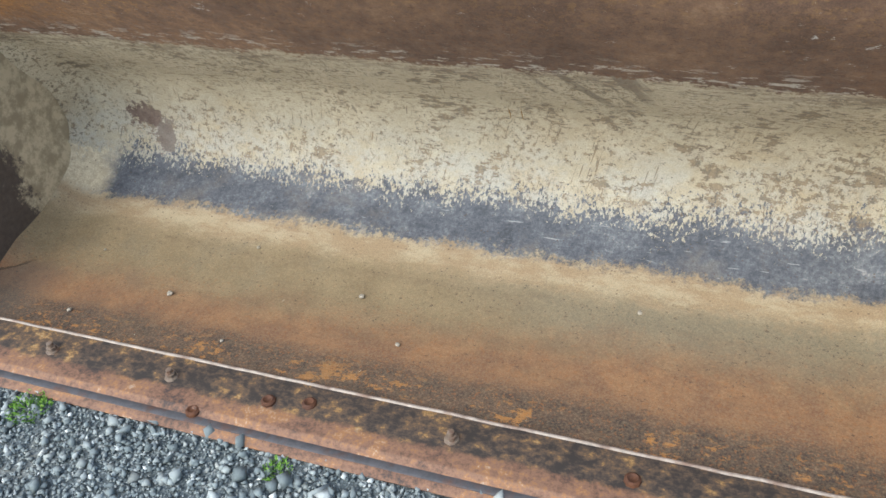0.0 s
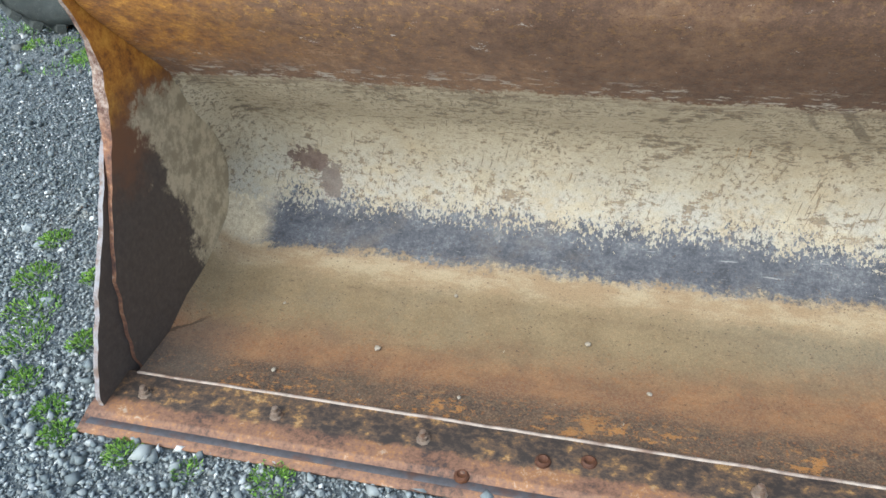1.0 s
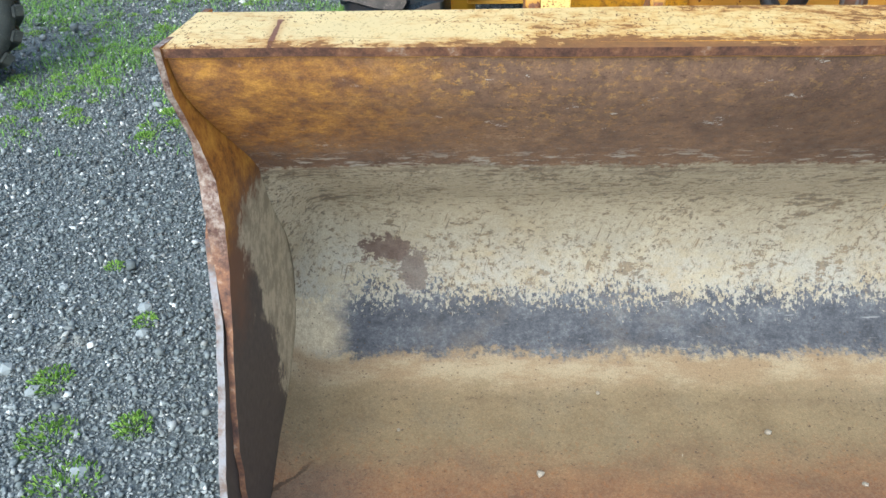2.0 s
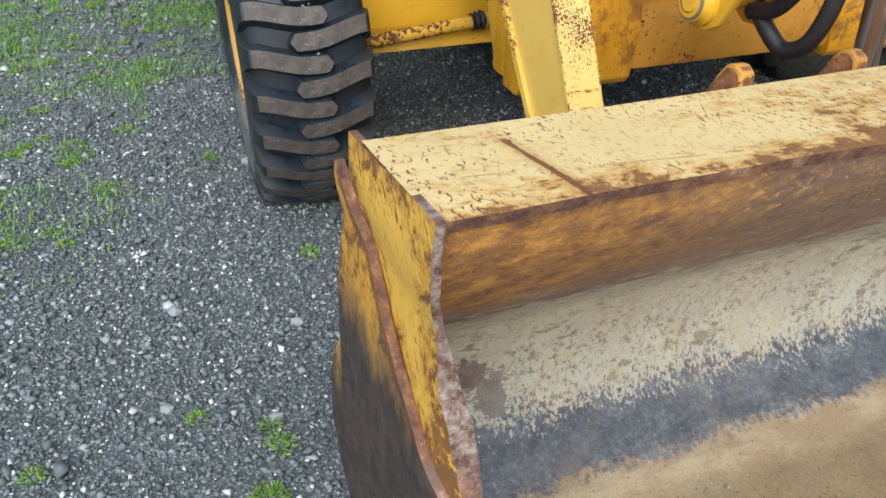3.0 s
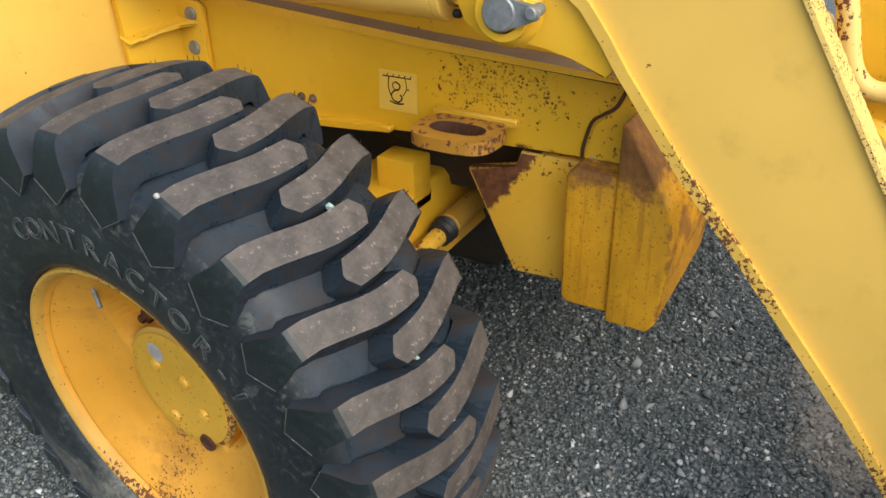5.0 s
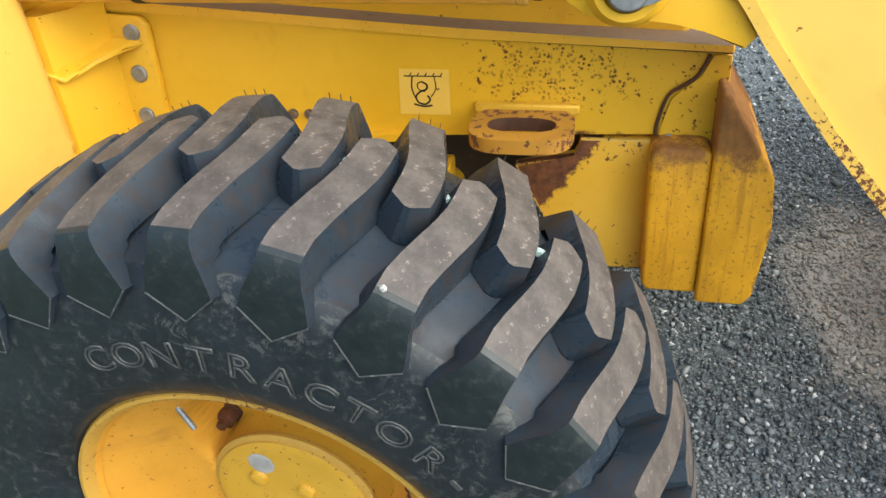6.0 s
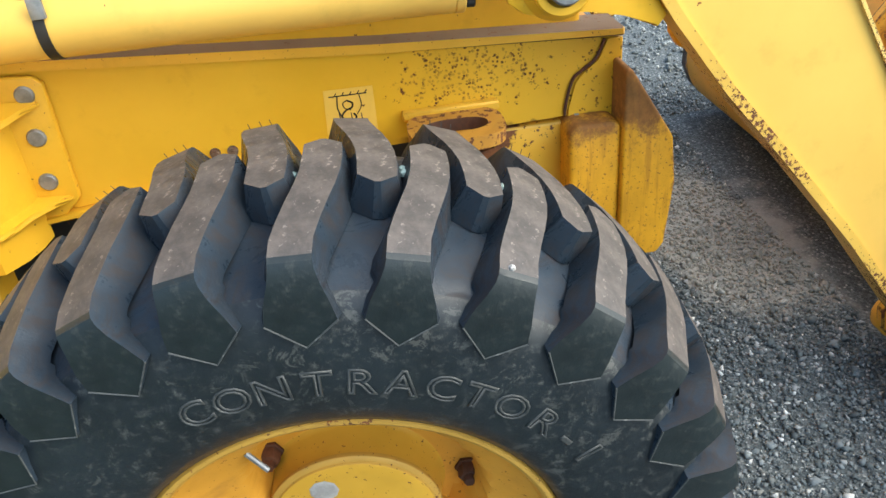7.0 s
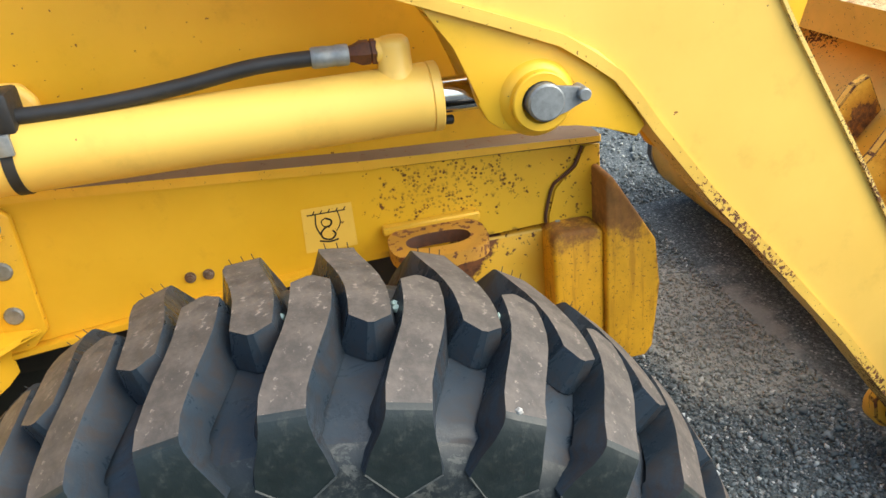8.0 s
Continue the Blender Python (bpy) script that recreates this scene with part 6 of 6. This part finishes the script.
def big_tyre(parent, at, r, half, turn, hubcolor, name="rear_wheel", label="", rubber=None):
    """A large tractor wheel, seen only in part."""
    k = r / 0.505
    bm = spin([(0.02, 0.0001), (0.02, 0.16 * k), (-half * 0.5, 0.20 * k), (-half * 0.9, 0.26 * k), (-half, 0.275 * k), (half, 0.275 * k), (half, 0.2 * k)], 64)
    ob = new(name, finish(bm, name, hubcolor, 35))
    ob.parent = parent
    ob.matrix_basis = (BACK if parent else Matrix()) @ pose(*at, 0, 0, turn)
    if label:
        tagged(ob, label)
    prof = [(-half, 0.27 * k), (-half * 1.15, 0.32 * k), (-half * 1.18, 0.38 * k), (-half * 1.02, 0.44 * k), (-half * 0.8, 0.455 * k), (0, 0.46 * k)]
    part("tyre", spin(prof + [(-a, b) for a, b in prof[-2::-1]], 72), rubber or RUBBER, ob, "dusty black tyre", 60)
    me = []
    for s in (-1, 1):
        bm = B()
        rows = []
        for x, rr, off in ((-1.12, 0.43, 0.0), (-1.0, 0.495, 0.0), (-0.5, 0.503, 0.05), (0.06, 0.505, 0.11)):
            row = []
            for d, q in ((-0.03, rr), (0.03, rr), (0.042, 0.445), (-0.042, 0.445)):
                row.append(bm.verts.new(polar(-s * -x * half, q * k, -math.degrees((off + d) / 0.5))))
            rows.append(row)
        for a, b in zip(rows, rows[1:]):
            for i in range(4):
                bm.faces.new((a[i], a[(i + 1) % 4], b[(i + 1) % 4], b[i]))
        bm.faces.new(rows[0]), bm.faces.new(rows[-1][::-1])
        me.append(finish(bm, "lug", rubber or RUBBER, 30))
    for i in range(20):
        for j in (0, 1):
            lug = new("lug", me[j])
            lug.parent = ob
            lug.rotation_euler = (radians(18 * i + 9 * j), 0, 0)
    return ob


big_tyre(loader, (-1.42, 5.75, 0.62), 0.66, 0.22, 0, RIM, "rear_wheel", "large dark rear tyre")
big_tyre(loader, (mirror(-1.42), 5.75, 0.62), 0.66, 0.22, 180, RIM, "rear_wheel", "large dark rear tyre")
other = big_tyre(None, (-3.17, 3.17, 0.325), 0.33, 0.11, 124, DUSTY, "tractor_wheel", "", DUSTY)
tagged(other, "dusty wheel of another machine standing on gravel", "wheel")

# ---- gravel, weeds and grass ----


def scatter(n, area, size, seed, keep=None):
    """Many small broken stones in one mesh: bent octahedra and wedges."""
    rng = np.random.default_rng(seed)
    xy = rng.uniform((area[0], area[2]), (area[1], area[3]), (n, 2))
    if keep is not None:
        xy = xy[keep(xy, rng)]
    n = len(xy)
    s = size * np.exp(rng.normal(0, 0.38, n))[:, None, None]
    base = np.array([(1, 0, 0), (0.1, 1, 0), (-1, 0.1, 0), (0, -1, 0.1), (0.2, 0.15, 0.85), (-0.1, 0.1, -0.7)])
    v = base[None] * (1 + rng.uniform(-0.42, 0.42, (n, 6, 3)))
    v[:, :, 1] *= rng.uniform(0.55, 0.95, (n, 1))
    v[:, :, 2] *= rng.uniform(0.45, 1.0, (n, 1))
    q = rng.normal(0, 1, (n, 4))
    q[:, 1:3] *= 0.45
    q /= np.linalg.norm(q, axis=1)[:, None]
    w, a, b, c = q.T
    rot = np.stack([np.stack([1 - 2 * (b * b + c * c), 2 * (a * b - c * w), 2 * (a * c + b * w)], 1),
                    np.stack([2 * (a * b + c * w), 1 - 2 * (a * a + c * c), 2 * (b * c - a * w)], 1),
                    np.stack([2 * (a * c - b * w), 2 * (b * c + a * w), 1 - 2 * (a * a + b * b)], 1)], 1)
    v = np.einsum("nij,nkj->nki", rot, v * s)
    v[:, :, 0] += xy[:, 0, None]
    v[:, :, 1] += xy[:, 1, None]
    v[:, :, 2] += (s[:, 0, 0] * rng.uniform(0.15, 0.75, n))[:, None]
    tri = np.array([(0, 1, 4), (1, 2, 4), (2, 3, 4), (3, 0, 4), (1, 0, 5), (2, 1, 5), (3, 2, 5), (0, 3, 5)])
    faces = (tri[None] + 6 * np.arange(n)[:, None, None]).reshape(-1, 3)
    me = bpy.data.meshes.new("gravel")
    me.vertices.add(n * 6)
    me.vertices.foreach_set("co", v.reshape(-1))
    me.loops.add(len(faces) * 3)
    me.loops.foreach_set("vertex_index", faces.reshape(-1))
    me.polygons.add(len(faces))
    me.polygons.foreach_set("loop_start", np.arange(len(faces)) * 3)
    me.polygons.foreach_set("loop_total", np.full(len(faces), 3))
    me.update(calc_edges=True)
    me.materials.append(STONE)
    return me


def outside_bucket(xy, rng):
    # the loose layer thins out towards its borders
    edge = np.minimum.reduce([xy[:, 0] + 2.95, 0.95 - xy[:, 0], xy[:, 1] - 0.25, 4.25 - xy[:, 1]])
    thin = rng.uniform(0, 0.3, len(xy)) < edge
    return thin & ~((xy[:, 0] > BX0 - 0.03) & (xy[:, 0] < BX1 + 0.03) & (xy[:, 1] > 0.99) & (xy[:, 1] < 1.86))


def far_only(xy, rng):
    near = (xy[:, 0] > -2.85) & (xy[:, 0] < 0.85) & (xy[:, 1] > 0.3) & (xy[:, 1] < 4.15)
    edge = np.minimum.reduce([xy[:, 0] + 4.6, 3.0 - xy[:, 0], xy[:, 1], 8.0 - xy[:, 1]])
    return ~near & (rng.uniform(0, 1.2, len(xy)) < edge)


for area, n, size, seed in (((-2.9, 0.9, 0.3, 4.2), 215000, 0.0049, 1), ((-4.6, 3.0, 0.0, 8.0), 90000, 0.0085, 2), ((-3.2, 1.0, 0.3, 4.4), 3000, 0.0085, 3), ((-2.6, 0.9, 0.25, 1.15), 9000, 0.0080, 4)):
    tagged(new("gravel", scatter(n, area, size, seed, far_only if seed == 2 else outside_bucket)), "loose grey crushed gravel", "gravel", kind="stuff")


def weed(at, r, seed, leaves=34, mat=None):
    """A low weed: a tuft of small bent leaves."""
    rnd = random.Random(seed)
    bm = B()
    for _ in range(leaves * 3):
        a, d = rnd.uniform(0, 2 * math.pi), r * 0.75 * rnd.random() ** 0.6
        base = Vector((d * math.cos(a), d * math.sin(a), 0.0))
        b = a + rnd.uniform(-1.4, 1.4)
        way = Vector((math.cos(b), math.sin(b), rnd.uniform(0.2, 1.6))).normalized()
        size = min(0.0145, r * 0.42) * rnd.uniform(0.45, 1.1)
        side = way.cross(Vector((rnd.uniform(-1, 1), rnd.uniform(-1, 1), 0.4))).normalized() * size * rnd.uniform(0.07, 0.22)
        lift = Vector((0, 0, 0.35 * r * rnd.random() * (1 - d / r)))
        tip = base + lift + way * size + Vector((0, 0, -0.25 * size))
        mid = base + lift + way * size * 0.5
        vs = [bm.verts.new(q) for q in (base + lift * 0.4, mid + side, tip, mid - side)]
        bm.faces.new((vs[0], vs[1], vs[2])), bm.faces.new((vs[0], vs[2], vs[3]))
    ob = new("weed", finish(bm, "weed", mat or LEAF, 0))
    ob.location = (at[0], at[1], 0.004)
    return tagged(ob, "small green weed growing out of the gravel", "weed", "weeds in the gravel")


SPOTS = [(-1.475, 2.555, 0.042), (-1.635, 3.19, 0.035), (-2.13, 2.00, 0.03), (-1.83, 2.05, 0.03), (-1.69, 1.92, 0.04), (-1.50, 0.945, 0.05), (-1.18, 0.945, 0.06), (-1.35, 0.93, 0.04), (-1.66, 0.96, 0.05), (-0.60, 0.94, 0.035), (-1.98, 1.30, 0.09), (-2.06, 1.42, 0.08), (-1.92, 1.20, 0.08), (-2.10, 1.20, 0.07),
         (-1.84, 1.08, 0.06), (-2.02, 1.06, 0.06), (-2.18, 1.34, 0.07), (-2.12, 1.58, 0.06), (-1.90, 1.45, 0.05), (-1.78, 1.22, 0.05), (-1.98, 1.78, 0.035), (-1.74, 1.80, 0.05), (-1.70, 1.98, 0.03), (-2.2, 1.05, 0.05), (-1.72, 1.02, 0.05)]
for i, (x, y, r) in enumerate(SPOTS):
    weed((x, y), r, 100 + i, 90 if r > 0.045 else 40)
rnd = random.Random(5)
for i in range(190):
    x, y = rnd.uniform(-3.2, -1.62), rnd.uniform(2.7, 6.2)
    if x > -1.75 + 0.2 * (y - 4) and y < 3.6:
        x -= 0.35
    weed((x, y), rnd.uniform(0.025, 0.075), 200 + i, 36)
for i in range(10):
    weed((rnd.uniform(-3.2, -2.5), rnd.uniform(2.2, 4.2)), rnd.uniform(0.03, 0.06), 300 + i, 24)


def low_grass(n, seed):
    """Thin low grass and moss on the far gravel, in patches."""
    rng = random.Random(seed)
    verts, faces = [], []
    while len(faces) < n:
        x, y = rng.uniform(-4.2, -1.3), rng.uniform(2.6, 7.0)
        want = noise.noise((x * 1.7, y * 1.7, 4)) + 0.6 * noise.noise((x * 6, y * 6, 9)) + 0.25 * min(1.0, (y - 3.3))
        border = min(x + 4.2, 7.0 - y)
        if rng.random() * 0.9 > border or x > -1.78 - 0.25 * max(0.0, 3.0 - y) and y < 3.9 or want < 0.30 + 0.3 * max(0.0, 3.3 - y) + 0.35 * max(0.0, x + 1.9) + rng.gauss(0, 0.28):
            continue
        a, h = rng.uniform(0, 6.28), rng.uniform(0.008, 0.026)
        dx, dy = math.cos(a) * h * 0.9, math.sin(a) * h * 0.9
        w = 0.0022
        k = len(verts)
        verts += [(x - dy * w / h, y + dx * w / h, 0.006), (x + dy * w / h, y - dx * w / h, 0.006), (x + dx, y + dy, 0.008 + h)]
        faces.append((k, k + 1, k + 2))
    me = bpy.data.meshes.new("low_grass")
    me.from_pydata(verts, [], faces)
    me.materials.append(MOSS)
    return tagged(new("low_grass", me), "thin patchy low grass and moss in gravel", "grass", kind="stuff")


low_grass(36000, 8)
rnd = random.Random(12)
for i in range(26):
    x, y, s = rnd.uniform(-2.4, -1.2), rnd.uniform(0.9, 3.2), rnd.uniform(0.012, 0.024)
    if x > -1.7 and 0.9 < y < 1.95:
        continue
    bm = B()
    bmesh.ops.create_icosphere(bm, subdivisions=1, radius=s)
    for v in bm.verts:
        v.co *= 1 + 0.35 * noise.noise(v.co * 60 + Vector((i, 0, 0)))
        v.co.z *= 0.6
    ob = new("pale_stone", finish(bm, "pale_stone", STONE, 0))
    ob.location, ob.rotation_euler = (x, y, s * 0.3), (0, 0, rnd.uniform(0, 6))
    tagged(ob, "loose pale stone lying on the gravel", "stone", "loose stones")
bm = B()
bmesh.ops.create_icosphere(bm, subdivisions=1, radius=0.004)
for v in bm.verts:
    v.co *= 1 + 0.4 * noise.noise(v.co * 150)
pebble = new("pale_stone", finish(bm, "pale_stone", GREYPAINT, 0))
pebble.location = (-1.572, 2.890, 0.858)
tagged(pebble, "small white pebble stuck on the tyre tread", "stone", "loose stones")
# pebbles and crumbs lying in the bucket
for i, (x, y, s) in enumerate(((-1.089, 1.322, 0.008), (-0.634, 1.421, 0.007), (-0.954, 1.517, 0.005), (-0.018, 1.505, 0.006), (-0.497, 1.296, 0.006), (-1.288, 1.207, 0.006), (-0.875, 1.206, 0.005), (-1.36, 1.43, 0.004))):
    bm = B()
    bmesh.ops.create_icosphere(bm, subdivisions=1, radius=s)
    for v in bm.verts:
        v.co *= 1 + 0.4 * noise.noise(v.co * 140 + Vector((i, 3, 0)))
        v.co.z *= 0.7
    ob = new("pale_stone", finish(bm, "pale_stone", PEBBLE, 0))
    ob.location = (x, y, float(np.interp(y, [q[0] for q in CURVE[:8]], [q[1] for q in CURVE[:8]])) + 0.4 * s)
    tagged(ob, "small pale pebble lying on the bucket floor", "stone", "loose stones")
